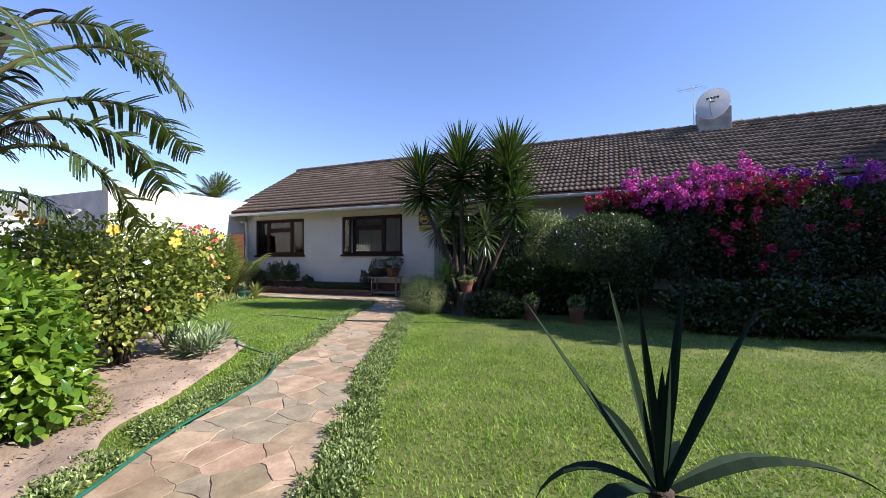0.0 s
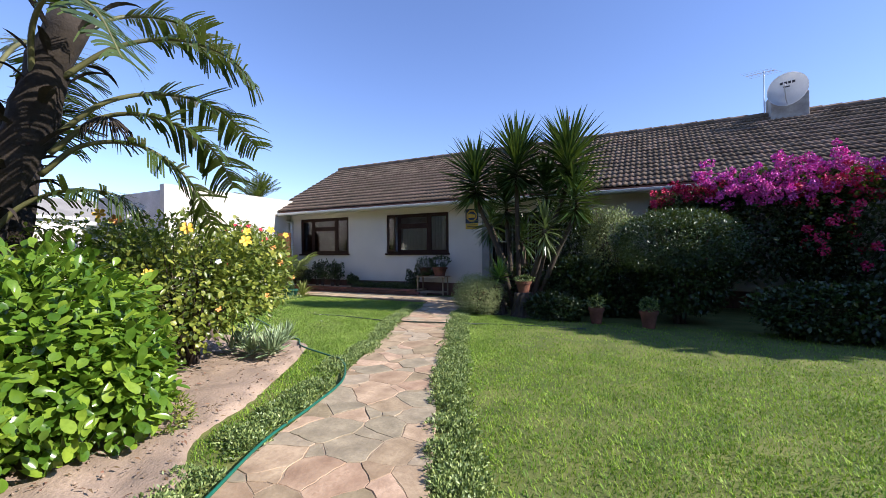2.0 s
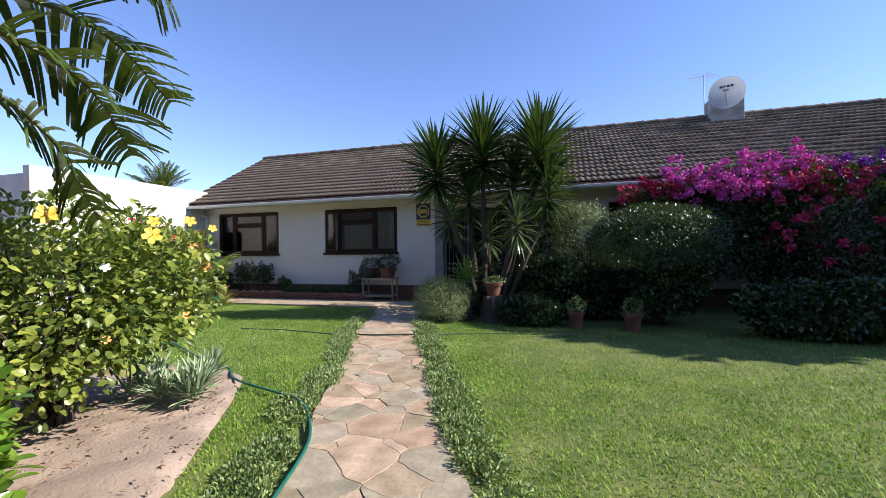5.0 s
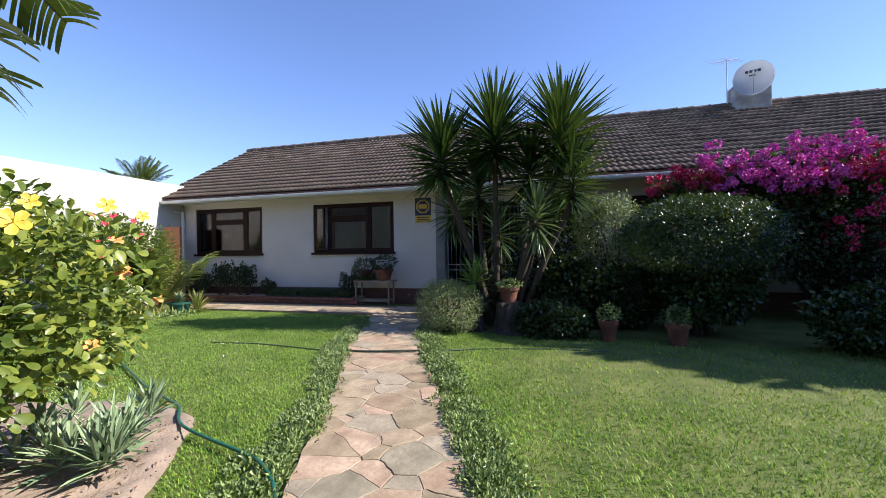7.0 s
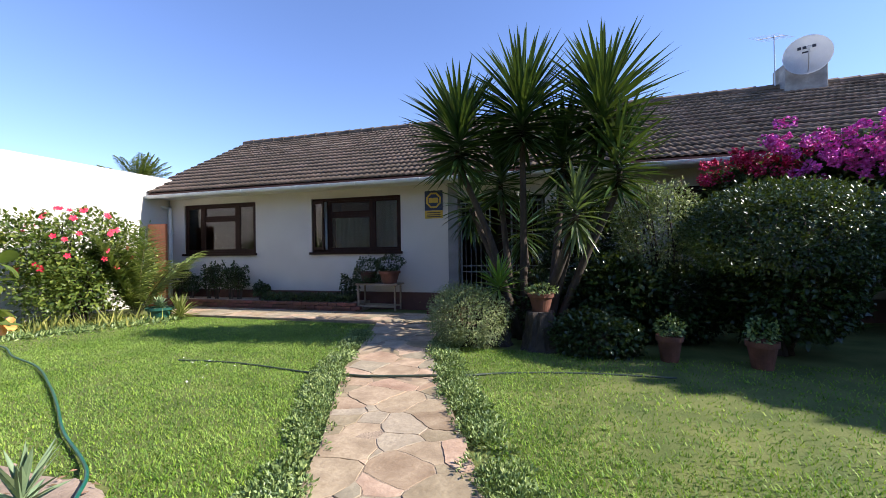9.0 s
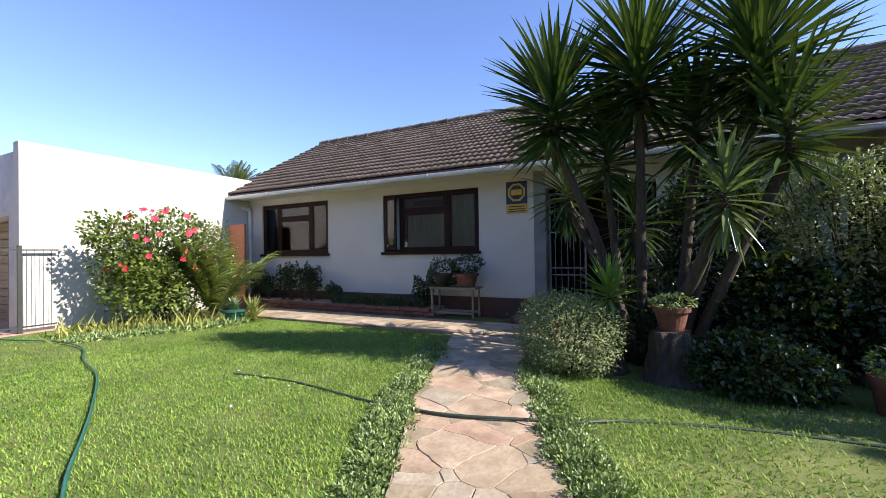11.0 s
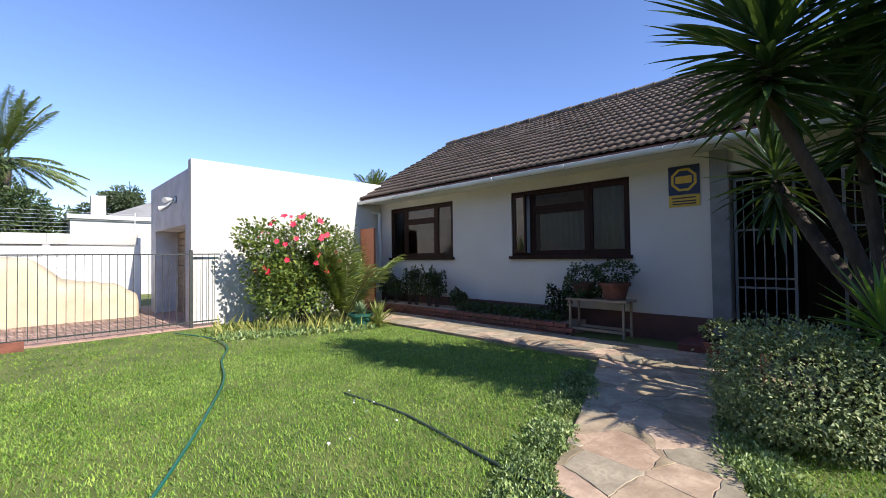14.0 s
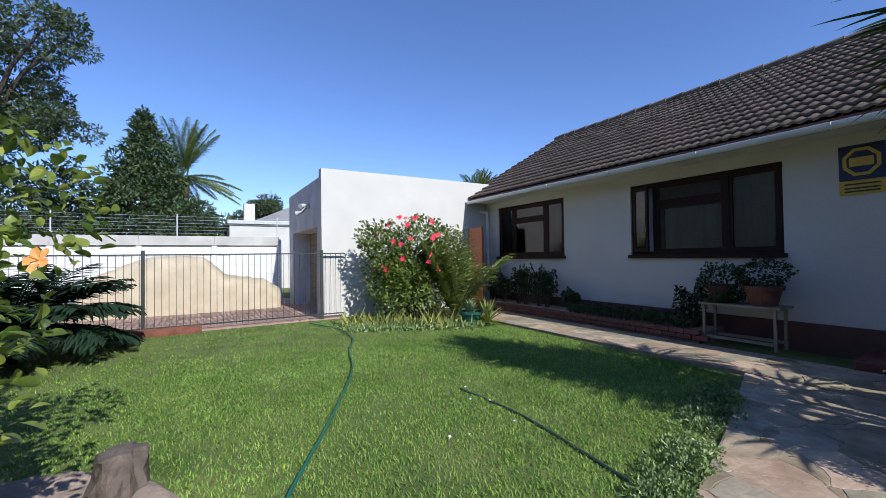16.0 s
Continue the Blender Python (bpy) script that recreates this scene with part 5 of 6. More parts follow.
sprays([(0.5, 10.0, 2.78), (1.3, 9.9, 2.88), (2.0, 10.0, 2.98), (2.7, 10.1, 3.08)], 3200, "magenta", 1, 0.14)
sprays([(0.5, 9.8, 2.5), (1.3, 9.7, 2.55), (2.1, 9.7, 2.62), (2.9, 9.8, 2.72)], 2400, "magenta", 2, 0.16)
sprays([(0.3, 10.1, 2.85), (0.55, 10.0, 3.1)], 450, "magenta", 3, 0.09)
sprays([(-0.5, 10.3, 2.42), (0.0, 10.2, 2.55), (0.55, 10.1, 2.6)], 1500, "crimson", 4, 0.1)
sprays([(0.8, 9.65, 2.42), (1.4, 9.6, 2.4), (1.9, 9.65, 2.5)], 1100, "magenta", 5, 0.1)
sprays([(1.9, 9.7, 2.5), (2.7, 9.7, 2.55), (3.4, 9.7, 2.6)], 1500, "crimson", 6, 0.16)
sprays([(2.9, 9.8, 2.7), (3.6, 9.9, 2.7), (4.4, 9.9, 2.65)], 1000, "purple", 7, 0.17)
sprays([(1.7, 9.6, 2.1), (2.4, 9.5, 1.6), (3.2, 9.5, 1.3)], 900, "crimson", 8, 0.25)
sprays([(3.4, 9.6, 2.2), (4.4, 9.6, 1.9), (5.4, 9.6, 1.7)], 1300, "crimson", 9, 0.25)
sprays([(4.0, 9.9, 2.9), (5.2, 9.9, 2.7), (6.4, 9.9, 2.6)], 1500, "magenta", 10, 0.17)

# planter plants along the wall
for i, (x, h) in enumerate(((-12.3, 0.8), (-11.9, 0.6), (-11.35, 0.85), (-11.1, 0.9), (-10.65, 0.9), (-10.4, 0.85), (-9.75, 0.42), (-9.55, 0.4), (-7.35, 0.6))):
    p = thing("planter_plant", "upright leafy plant growing in the brick planter", "plant", "planter plants")
    for k in range(4 if h > 0.5 else 2):
        bm = bmesh.new()
        tx, ty = x + 0.09 * k - 0.13, 11.2 + 0.03 * k
        hk = h * (0.8 + 0.2 * ((k * 0.6 + i * 0.37) % 1))
        tube(bm, [(x + 0.03 * k - 0.03, 11.2, 0.19), (tx, ty, 0.2 + hk)], [0.012, 0.006], 5)
        stem = part("stem", bm, "bark", p)
        part("foliage", foliage("foliage", 150, (tx, ty, 0.2 + hk * 0.66), (0.06, 0.06, hk * 0.42), 0.075, 0.04, 160 + 10 * i + k), "boxleaf", stem)
p = thing("planter_edging_plant", "low grey-green plants filling the brick planter", "plant", "", "stuff")
n = 2600
pos = np.stack([-9.6 + 2.4 * rng.random(n), 11.2 + 0.2 * rng.normal(size=n).clip(-1, 1), 0.2 + 0.16 * rng.random(n)], 1)
part("foliage", leaves("foliage", pos, unit(rng.normal(size=(n, 3)) + [0, 0, 0.6]), unit(rng.normal(size=(n, 3))), 0.07, 0.03), "boxleaf", p)

# stump in the bed, cycad by the fence with shade in its leaf colour
part("trunk", stump_mesh(-6.8, 4.17, 0.125, 0.27, 15), "stumptop", thing("tree_stump", "pale sawn tree stump at the bed's edge", "tree stump"))
dp = thing("cycad", "cycad with stiff arching fronds by the fence, leaves darkened as in shade", "cycad")
for i in range(64):
    a, el = i * 2.4, 0.05 + 0.9 * ((i * 0.41) % 1)
    frond((-11.6, 2.35, 0.4), (math.cos(a) * math.cos(el), math.sin(a) * math.cos(el), math.sin(el)), 1.5, "leaf_shade", dp, bend=0.9, leaf_len=0.34, width=0.055, rib_mat="leaf_shade")
bm = bmesh.new()
tube(bm, [(-11.6, 2.35, 0), (-11.6, 2.35, 0.42)], [0.16, 0.13], 10)
part("trunk", bm, "bark", dp)


def hose(name, label, pts, r, mat):
    bm = bmesh.new()
    tube(bm, smooth_line(pts, 7), r, 8)
    tagged(part(name, bm, mat, smooth=True), label, "hose")


hose("garden_hose", "green garden hose lying along the path edge and lawn", [(-2.3, 0.4, 0.05), (-2.68, 1.31, 0.055), (-3.03, 2.05, 0.055), (-3.2, 2.66, 0.055), (-3.42, 3.3, 0.05), (-3.72, 3.72, 0.06), (-3.95, 3.9, 0.09), (-4.21, 4.04, 0.06), (-4.94, 4.26, 0.07), (-5.3, 4.55, 0.07), (-5.66, 4.75, 0.035), (-6.24, 5.0, 0.035), (-6.9, 5.35, 0.035), (-7.6, 5.7, 0.035), (-8.6, 6.15, 0.035), (-9.55, 6.42, 0.035), (-10.4, 6.75, 0.035), (-11.3, 6.8, 0.035), (-12.4, 6.5, 0.035)], 0.0115, "hose")
hose("irrigation_hose", "dark irrigation hose lying across lawn and path", [(-7.3, 6.85, 0.008), (-6.83, 6.89, 0.01), (-6.32, 6.89, 0.012), (-5.4, 6.76, 0.016), (-5.05, 6.69, 0.048), (-4.6, 6.69, 0.052), (-4.02, 6.85, 0.052), (-3.7, 7.0, 0.03), (-3.3, 7.25, 0.008), (-2.5, 7.45, 0.004), (-1.6, 7.5, 0.004)], 0.013, "hose_dark")

# ---- trees and houses beyond ----
def crown(name, n, blobs, L, W, seed):
    """Clumps of leaves on many overlapping lobes."""
    r = np.random.default_rng(seed)
    w = np.array([b[3] ** 2 for b in blobs])
    P, D = [], []
    for b, k in zip(blobs, (n * w / w.sum()).astype(int)):
        p, d = cloud(max(k, 10), b[:3], (b[3], b[3], b[3] * 0.8), seed=seed + len(P), shell=0.5, lump=0.4, flat=-1)
        P.append(p)
        D.append(d)
    p, d = np.concatenate(P), np.concatenate(D)
    return leaves(name, p, unit(d + 0.8 * r.normal(size=p.shape)), unit(r.normal(size=p.shape) + [0, 0, 1]), L * (0.6 + 0.8 * r.random(len(p))), W)


def tree(name, label, x, y, trunk_h, blobs, n, L, W, mat, seed):
    t = thing(name, label, "tree")
    bm = bmesh.new()
    tube(bm, [(x, y, 0), (x + 0.1, y, trunk_h * 0.5), (x, y + 0.1, trunk_h)], [0.3, 0.24, 0.18], 10)
    for b in blobs[:12]:
        tube(bm, [(x, y, trunk_h * 0.8), ((x + b[0]) / 2, (y + b[1]) / 2, (trunk_h + b[2]) / 2), b[:3]], [0.12, 0.07, 0.03], 6)
    part("trunk", bm, "bark", t)
    part("crown", crown("crown", n, blobs, L, W, seed), mat, t)


r = random.Random(21)
con = []
for i in range(150):
    t = i / 149
    rad = (2.9 * (1 - t) ** 1.1 + 0.1) * r.uniform(0.4, 1.25)
    a = i * 2.4
    con.append((-27.2 + rad * math.cos(a), 2.35 + rad * math.sin(a), 1.4 + 6.9 * t + 0.25 * rad * r.random(), 0.22 + 0.5 * (1 - t) * r.uniform(0.7, 1.2)))
for i in range(40):
    con.append((-26.5 + r.uniform(-1, 1), 5.0 + r.uniform(-1.6, 1.5), 2.4 + r.uniform(-1.2, 1.0), r.uniform(0.35, 0.6)))
tree("conifer", "dark dense conifer behind the boundary wall", -27.2, 2.35, 6.0, con, 30000, 0.22, 0.085, "conifer", 31)
bigt = [(-25.5 + r.uniform(-2.6, 2.6), -2.2 + r.uniform(-2.4, 2.6), 5.6 + r.uniform(-3.6, 5.6), r.uniform(0.3, 0.8)) for _ in range(120)]
tree("broadleaf_tree", "tall loose-crowned tree behind the boundary wall", -25.5, -2.6, 7.0, bigt, 36000, 0.18, 0.07, "treeleaf", 32)


def date_palm(x, y, h, seed, size):
    t = thing("date_palm", "tall feather-leaved palm beyond the garden wall", "palm")
    bm = bmesh.new()
    tube(bm, [(x, y, 0), (x + 0.1, y, h * 0.5), (x, y, h)], [0.35, 0.3, 0.36], 10)
    part("trunk", bm, "bark", t)
    for i in range(44):
        a, el = i * 2.4, -0.35 + 1.75 * ((i * 0.37) % 1)
        frond((x, y, h), (math.cos(a) * math.cos(el), math.sin(a) * math.cos(el), math.sin(el)), size, "frond", t, bend=0.5, leaflets=56, leaf_len=0.34, width=0.07)


date_palm(-30.3, 3.75, 6.0, 1, 3.2)
date_palm(-29.0, 22.8, 5.7, 2, 2.4)
for i, (x, y, z, s) in enumerate(((-42, 17.5, 3.6, 1.6), (-40, 9.0, 5.0, 1.7))):
    blobs = [(x + r.uniform(-1.6, 1.6), y + r.uniform(-1.8, 1.8), z + r.uniform(-0.8, 1.0), s * 0.5) for _ in range(12)]
    tree("distant_tree", "small leafy tree among the neighbouring houses", x, y, z - 1, blobs, 5000, 0.25, 0.12, "treeleaf", 60 + i)
# tall unseen tree on the sunny side, crown heights set to shade the shrubs
st = []
for _ in range(58):
    y = 9.9 + r.uniform(-1.5, 2.0)
    st.append((8.6 + r.uniform(-1.3, 1.3), y, 3.4 + r.uniform(-2.0, 1.2 if y > 9.6 else 2.7), r.uniform(0.75, 1.1)))
tree("unseen_shade_tree", "dense leafy tree placed out of view on the sunny side for shade", 8.6, 9.0, 4.0, st, 24000, 0.38, 0.26, "treeleaf", 71)

nb = thing("neighbour_house", "white neighbouring house with a grey tiled roof", "house")
part("wall", boxm(-38, -30, 7.0, 17, 0, 3.3), "plaster", nb)
bm = bmesh.new()
vs = [bm.verts.new(v) for v in ((-38.5, 6.6, 3.3), (-29.5, 6.6, 3.3), (-29.5, 17.4, 3.3), (-38.5, 17.4, 3.3), (-34, 10, 5.0), (-34, 14.5, 5.0))]
for f in ((0, 1, 4), (1, 2, 5, 4), (2, 3, 5), (3, 0, 4, 5), (3, 2, 1, 0)):
    bm.faces.new([vs[i] for i in f])
part("roof", bm, "roof_grey", nb)
part("fascia", boxm(-29.6, -29.45, 6.6, 17.4, 3.1, 3.32), "iron_white", nb)
for y in (8.2, 12.0):
    w = part("window", boxm(-30.02, -29.97, y, y + 1.4, 1.2, 2.4), "wood", nb)
    part("pane", boxm(-29.968, -29.96, y + 0.08, y + 1.32, 1.28, 2.32), "glass", w)
ob_ = thing("outbuilding", "small white flat-roofed building beyond the wall", "building")
part("wall", boxm(-27, -24, 5.7, 9.5, 0, 2.95), "plaster", ob_)
part("roof_slab", boxm(-27.1, -23.85, 5.6, 9.6, 2.954, 3.12, bevel=0.02), "iron_white", ob_)
part("chimney", boxm(-24.6, -24.2, 6.3, 6.75, 3.124, 3.9, bevel=0.02), "plaster", ob_)
# Unseen block, sized so its shadow falls on the near yucca and path.
structure("wall_wing_east", boxm(1.75, 14.0, -4.2, 1.15, -0.05, 3.1), "stucco", "plain dull stucco block added out of view to shade the path's start", "wall")
# Unseen block, added to cut low sky light on house wall and shrubs.
structure("wall_wing_south", boxm(-24.0, 14.0, -9.0, -4.6, -0.05, 5.6), "stucco", "plain dull stucco block added out of view to cut sky light", "wall")
gw = structure("wall_street", boxm(-60, 60, -30, -29.7, 0, 2.0), "plaster", "plain garden wall behind", "wall")

# ---- paving pieces ----
def clip(poly, nx, ny, c):
    """Keeps the side of a polygon where nx x + ny y <= c."""
    out = []
    for (ax, ay), (bx, by) in zip(poly, poly[1:] + poly[:1]):
        da, db = nx * ax + ny * ay - c, nx * bx + ny * by - c
        if da <= 0:
            out.append((ax, ay))
        if da * db < 0:
            k = da / (da - db)
            out.append((ax + (bx - ax) * k, ay + (by - ay) * k))
    return out


def slab(poly, z0, z1):
    """A flagstone with worn, slightly wavy edges."""
    cx, cy = sum(p[0] for p in poly) / len(poly), sum(p[1] for p in poly) / len(poly)
    dense = []
    for (ax, ay), (bx, by) in zip(poly, poly[1:] + poly[:1]):
        n = max(1, int(math.hypot(bx - ax, by - ay) / 0.05))
        dense += [(ax + (bx - ax) * k / n, ay + (by - ay) * k / n) for k in range(n)]
    bm = bmesh.new()
    rings = []
    for inset, z in ((0.0, z0), (0.001, z1 - 0.003), (0.004, z1)):
        ring = []
        for x, y in dense:
            d = math.hypot(x - cx, y - cy) + 1e-6
            k = 1 - (0.003 + inset + 0.007 * noise.noise(Vector((x * 9, y * 9, 1)))) / d
            wx, wy = 0.025 * noise.noise(Vector((x * 4.2, y * 4.2, 7))) + 0.012 * noise.noise(Vector((x * 17, y * 17, 3))), 0.025 * noise.noise(Vector((x * 4.2, y * 4.2, 19))) + 0.012 * noise.noise(Vector((x * 17, y * 17, 9)))
            ring.append(bm.verts.new((wx + cx + (x - cx) * k, wy + cy + (y - cy) * k, z + 0.003 * noise.noise(Vector((x * 3, y * 3, 5))))))
        rings.append(ring)
    n = len(dense)
    for a, b in zip(rings, rings[1:]):
        for k in range(n):
            bm.faces.new((a[k], a[(k + 1) % n], b[(k + 1) % n], b[k]))
    bm.faces.new(rings[-1])
    return bm


def crazy_paving(parent, seeds, bounds, z1, seed):
    r = random.Random(seed)
    wt = [r.uniform(0, 0.085) for _ in seeds]
    for i, (sx, sy) in enumerate(seeds):
        poly = [(sx - 1, sy - 1), (sx + 1, sy - 1), (sx + 1, sy + 1), (sx - 1, sy + 1)]
        for j, (tx, ty) in enumerate(seeds):
            if i != j and abs(tx - sx) < 1.6 and abs(ty - sy) < 1.6:
                nx, ny = tx - sx, ty - sy
                poly = clip(poly, nx, ny, (tx * tx + ty * ty - sx * sx - sy * sy - wt[j] + wt[i]) / 2)
        for nx, ny, c in bounds(sx, sy):
            poly = clip(poly, nx, ny, c)
        if len(poly) > 2:
            part("flagstone", slab(poly, z1 - 0.025, z1 + r.uniform(-0.003, 0.004)), r.choice(("stone", "stone", "stone", "stone3", "stone2", "stone2")), parent)


def scatter(n, xr, yr, ok, gap, seed):
    r = random.Random(seed)
    pts = []
    for _ in range(n * 60):
        p = (r.uniform(*xr), r.uniform(*yr))
        if ok(*p) and all((p[0] - q[0]) ** 2 + (p[1] - q[1]) ** 2 > (gap * r.uniform(0.5, 1.5)) ** 2 for q in pts):
            pts.append(p)
        if len(pts) >= n:
            break
    return pts


def path_bounds(x, y):
    out = []
    for edge, s in ((PATH_L, -1), (PATH_R, 1)):
        k = max(i for i in range(len(PATH_Y) - 1) if PATH_Y[i] <= y)
        ax, ay, bx, by = edge[k], PATH_Y[k], edge[k + 1], PATH_Y[k + 1]
        nx, ny = s * (by - ay), -s * (bx - ax)
        out.append((nx, ny, nx * ax + ny * ay))
    out.append((0, 1, 9.71))
    return out


crazy_paving(footpath, scatter(420, (-6, 1), (-3.9, 9.68), lambda x, y: path_left(y) + 0.05 < x < path_right(y) - 0.05, 0.2, 3), path_bounds, 0.035, 3)
crazy_paving(patio, scatter(110, (-11.38, -2.42), (9.75, 10.76), lambda x, y: True, 0.27, 5), lambda x, y: [(-1, 0, 11.39), (1, 0, -2.41), (0, -1, -9.73), (0, 1, 10.77)], 0.05, 5)

# roof tiles: those over the windows singly, the rest joined
far = []
for row in range(TROWS):
    for col in range(int((RX1 - RX0) / TW)):
        x = RX0 + col * TW
        m = ROOF @ Matrix.Translation((x, row * TLEN, random.uniform(-0.004, 0.004)))
        if row < 10 and -13.6 < x < -4.6:
            ob = new("roof_tile", tile)
            ob.parent, ob.matrix_local = roof, m
        else:
            far.append(m)
base = np.array([v.co[:] for v in tile.vertices])
fc = np.array([p.vertices[:] for p in tile.polygons])
V = np.concatenate([base @ np.array(m.to_3x3()).T + np.array(m.translation) for m in far])
Fs = np.concatenate([fc + i * len(base) for i in range(len(far))])
tagged(part("roof_tiles", mesh_from("roof_tiles", V, Fs, True), "tile_far", roof), kind="stuff")

# driveway bricks: the near courses singly, the rest joined
pv = finish(boxm(0, 0.215, 0, 0.1, 0, 0.03, bevel=0.0), "paver")
pv.materials.append(MAT["brick_far"])
drive = tagged(new("driveway"), "red-brown brick driveway laid in courses", "driveway", "", "structure")
base = np.array([v.co[:] for v in pv.vertices])
fc = np.array([p.vertices[:] for p in pv.polygons])
V, Fs, k = [], [], 0
for i in range(24):
    for j in range(118):
        x, y = -12.98 - 0.225 * (i + 1) + (0.11 if j % 2 else 0), -6 + 0.108 * j
        z = 0.0 + random.uniform(-0.003, 0.003)
        if i < 3 and 25 < j <= 118:
            ob = new("paver", pv)
            ob.parent, ob.location = drive, (x, y, z)
        else:
            V.append(base + np.array((x, y, z)))
            Fs.append(fc + 8 * k)
            k += 1
tagged(part("pavers", mesh_from("pavers", np.concatenate(V), np.concatenate(Fs)), "brick_far", drive), kind="stuff")

# ---- grass and ground cover ----
def on_lawn(x, y):
    pl_, pr_ = np.interp(y, PATH_Y, PATH_L), np.interp(y, PATH_Y, PATH_R)
    ok = (x < pl_ - 0.12) | (x > pr_ + 0.15)
    ok &= ~inside(BED, x, y)
    ok &= (y < 9.68) & (x > -12.75)
    ok &= ~((y > 8.3) & (x > -4.6))
    return ok


def blades(n, xr, yr, h, w, seed):
    r = np.random.default_rng(seed)
    x, y = r.uniform(*xr, n), r.uniform(*yr, n)
    patch = np.sin(x * 3.1 + np.sin(y * 2.3) * 2) * np.sin(y * 2.7 + np.sin(x * 1.9) * 2)
    k = on_lawn(x, y) & (r.random(n) < 0.86 + 0.3 * patch)
    x, y = x[k], y[k]
    edge = np.minimum(np.minimum(x - xr[0], xr[1] - x), np.minimum(y - yr[0], yr[1] - y))
    k = r.random(len(x)) < np.clip(edge / 1.3, 0, 1)
    x, y = x[k], y[k]
    n = len(x)
    a = r.uniform(0, 2 * np.pi, n)
    lean = 0.25 + 0.75 * r.random(n)
    hh = h * (0.5 + 0.9 * r.random(n))
    b = np.stack([x, y, np.zeros(n)], 1)
    s = np.stack([np.cos(a), np.sin(a), np.zeros(n)], 1) * w
    d = np.stack([-np.sin(a) * lean, np.cos(a) * lean, np.ones(n)], 1) * hh[:, None]
    tip = b + d + np.stack([-np.sin(a), np.cos(a), -0.3 * np.ones(n)], 1) * (hh * 0.5 * lean)[:, None]
    mid = b + d * 0.6
    v = np.stack([b - s, b + s, mid + s * 0.8, mid - s * 0.8, tip], 1).reshape(-1, 3)
    f = np.array([[0, 1, 2], [0, 2, 3], [3, 2, 4]])
    return mesh_from("blades", v, (np.arange(n)[:, None, None] * 5 + f).reshape(-1, 3))


lawn = tagged(new("grass"), "short green lawn grass with worn dry patches", "grass", "", "stuff")
for n, xr, yr, h, w, sd in ((250000, (-5.5, 5.0), (0.0, 6.4), 0.024, 0.0027, 1), (360000, (-10.5, -2.0), (3.0, 10.9), 0.021, 0.0029, 2), (150000, (-14.2, 7), (1.6, 10.9), 0.022, 0.0042, 3), (45000, (-15, 10), (-7, 10.9), 0.024, 0.0055, 4)):
    part("turf", blades(n, xr, yr, h, w, sd), "grass_dry" if sd == 2 else "grass", lawn)

gc = thing("path_edging_plant", "low grey-green groundcover edging the path", "groundcover", "", "stuff")


def edging(clumps, per, y0, y1, side, wid, seed):
    """Low mounds of small blunt leaves, set close along a path edge with gaps between."""
    r = np.random.default_rng(seed)
    cy = r.uniform(y0, y1, clumps)
    cu = r.random(clumps)
    keep = np.sin(cy * 5.3 + seed) * np.sin(cy * 2.1 + 2 * seed) + 0.9 * r.random(clumps) > -0.1
    cy, cu = cy[keep], cu[keep]
    size = r.uniform(0.05, 0.115, len(cy))
    i = np.repeat(np.arange(len(cy)), per)
    d = unit(r.normal(size=(len(i), 3)))
    d[:, 2] = np.abs(d[:, 2])
    rad = size[i] * (0.55 + 0.45 * r.random(len(i)) ** 0.4)
    y = cy[i] + d[:, 1] * rad * 1.1
    if side < 0:
        x0 = np.interp(cy, PATH_Y, PATH_L) + np.where(cy < 4.2, -0.08, 0.02) - cu * wid
    else:
        x0 = np.interp(cy, PATH_Y, PATH_R) + cu * wid
    p = np.stack([x0[i] + d[:, 0] * rad * 1.1, y, 0.012 + d[:, 2] * rad * (0.85 - 0.35 * cu[i])], 1)
    way = unit(d + 0.55 * r.normal(size=d.shape) + [0, 0, 0.25])
    return leaves("leaves", p, way, unit(d + 0.6 * r.normal(size=d.shape)), 0.023 + 0.018 * r.random(len(i)), 0.0145, blunt=0.55, droop=0.12)


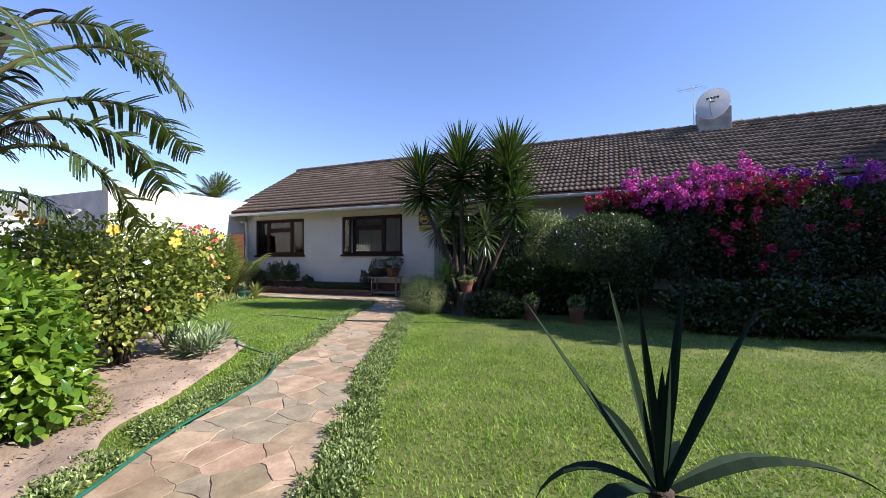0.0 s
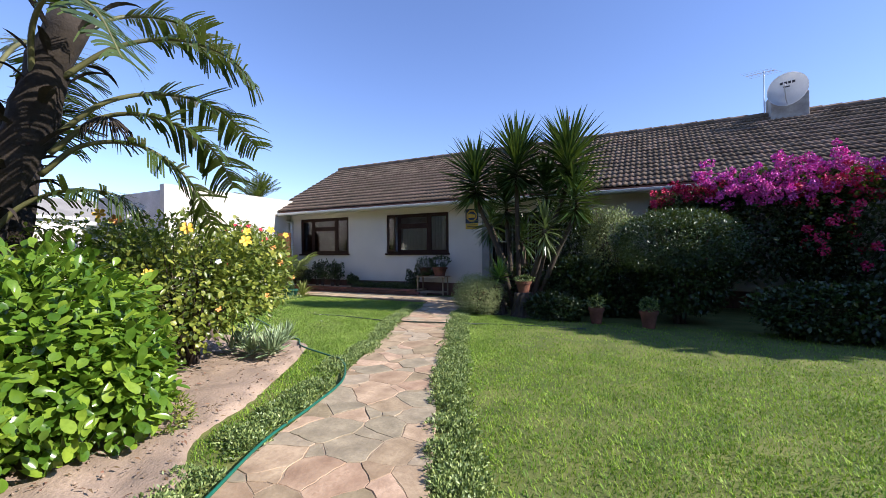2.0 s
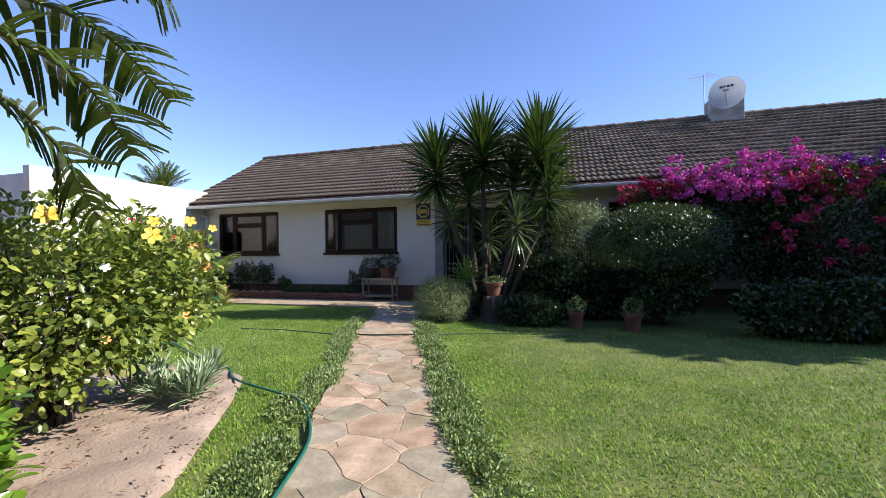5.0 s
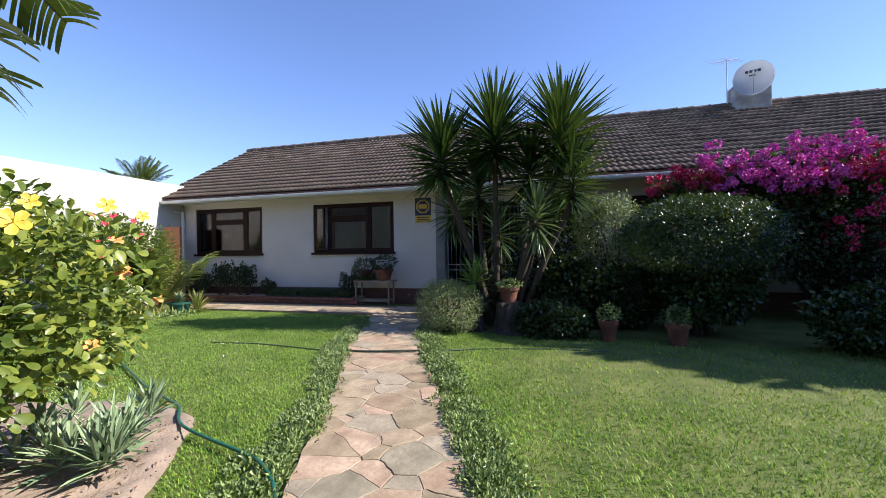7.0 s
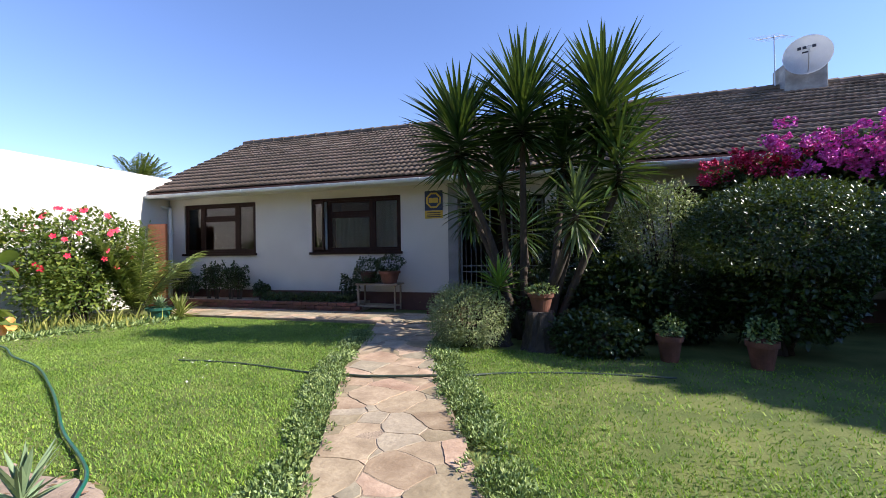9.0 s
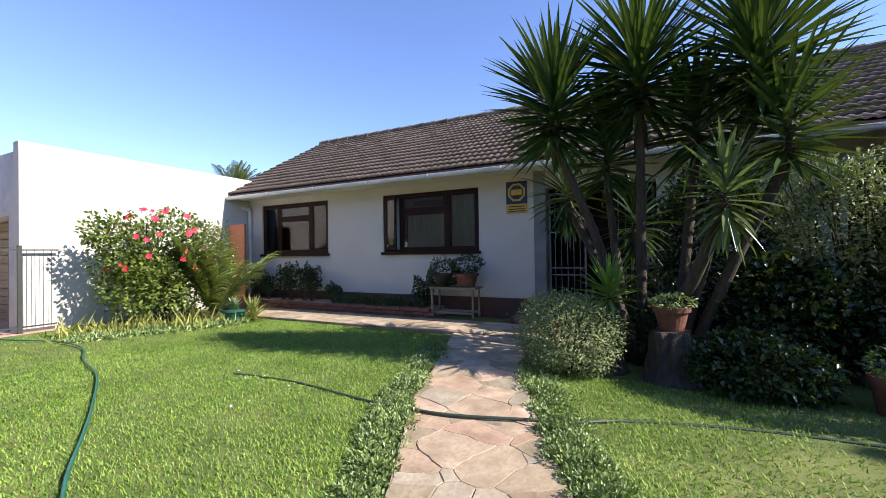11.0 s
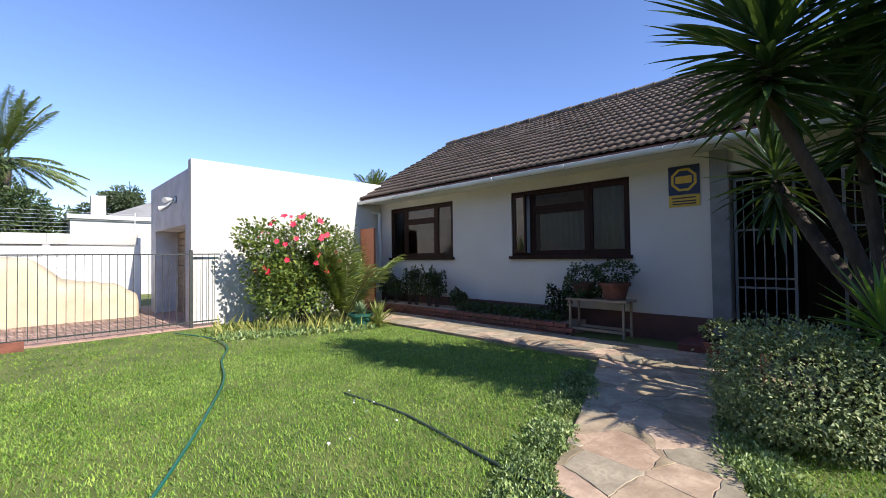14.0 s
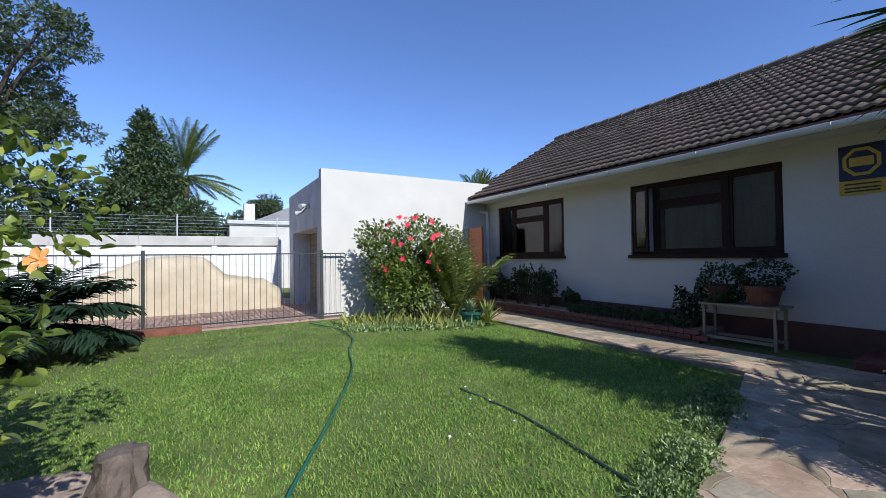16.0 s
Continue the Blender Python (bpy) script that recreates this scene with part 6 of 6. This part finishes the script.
part("leaves", edging(600, 72, 0.9, 8.6, 1, 0.3, 1), "gcover", gc)
part("leaves", edging(460, 72, 1.2, 8.9, -1, 0.3, 2), "gcover", gc)
n = 1100
x, y = rng.uniform(-6.3, -3.0, n), rng.uniform(0.8, 4.7, n)
k = inside(BED, x, y)
x, y = x[k], y[k]
n = len(x)
lt = thing("leaf_litter", "dry brown leaves scattered on the bed", "leaf litter", "", "stuff")
part("dry_leaves", leaves("dry_leaves", np.stack([x, y, np.full(n, 0.066)], 1), unit(rng.normal(size=(n, 3)) * [1, 1, 0.12]), unit(rng.normal(size=(n, 3)) * 0.3 + [0, 0, 1]), 0.02 + 0.05 * rng.random(n), 0.016), "dry", lt)
shrub("low_green_plant", "small bright green plant low in the bed", (-4.05, 1.9, 0.12), (0.3, 0.22, 0.16), 700, 0.05, 0.02, "hib", 181, stems=6, stem_r=0.006)
n = 700
x, y = rng.uniform(-6.3, -3.0, n), rng.uniform(0.8, 4.7, n)
k = inside(BED, x, y)
x, y = x[k], y[k]
n = len(x)
tet = np.array([[1, 0, -0.3], [-0.5, 0.9, -0.3], [-0.5, -0.9, -0.3], [0, 0, 0.8]])
s = (0.006 + 0.014 * rng.random(n) ** 2)[:, None, None]
a = rng.uniform(0, 6.28, n)
rot = np.stack([np.stack([np.cos(a), -np.sin(a), 0 * a], 1), np.stack([np.sin(a), np.cos(a), 0 * a], 1), np.stack([0 * a, 0 * a, 1 + 0 * a], 1)], 1)
v = np.einsum("nij,kj->nki", rot, tet) * s * (0.7 + 0.6 * rng.random((n, 4, 1))) + np.stack([x, y, np.full(n, 0.055)], 1)[:, None]
clods = thing("soil_clods", "small crumbs of dry soil on the bed", "soil", "", "stuff")
part("clod_scatter", mesh_from("clod_scatter", v.reshape(-1, 3), (np.arange(n)[:, None, None] * 4 + np.array([[0, 1, 3], [1, 2, 3], [2, 0, 3], [0, 2, 1]])).reshape(-1, 3)), "soil", clods)
n = 9
pos = np.stack([-6.6 + 0.35 * rng.normal(size=n), 6.75 + 0.25 * rng.normal(size=n), np.full(n, 0.035)], 1)
petals = thing("fallen_petals", "a few fallen white petals on the lawn", "petals", "", "stuff")
part("petal_scatter", leaves("petal_scatter", pos, unit(rng.normal(size=(n, 3)) * [1, 1, 0.3]), unit(rng.normal(size=(n, 3)) * 0.3 + [0, 0, 1]), 0.035, 0.025), "white_petal", petals)
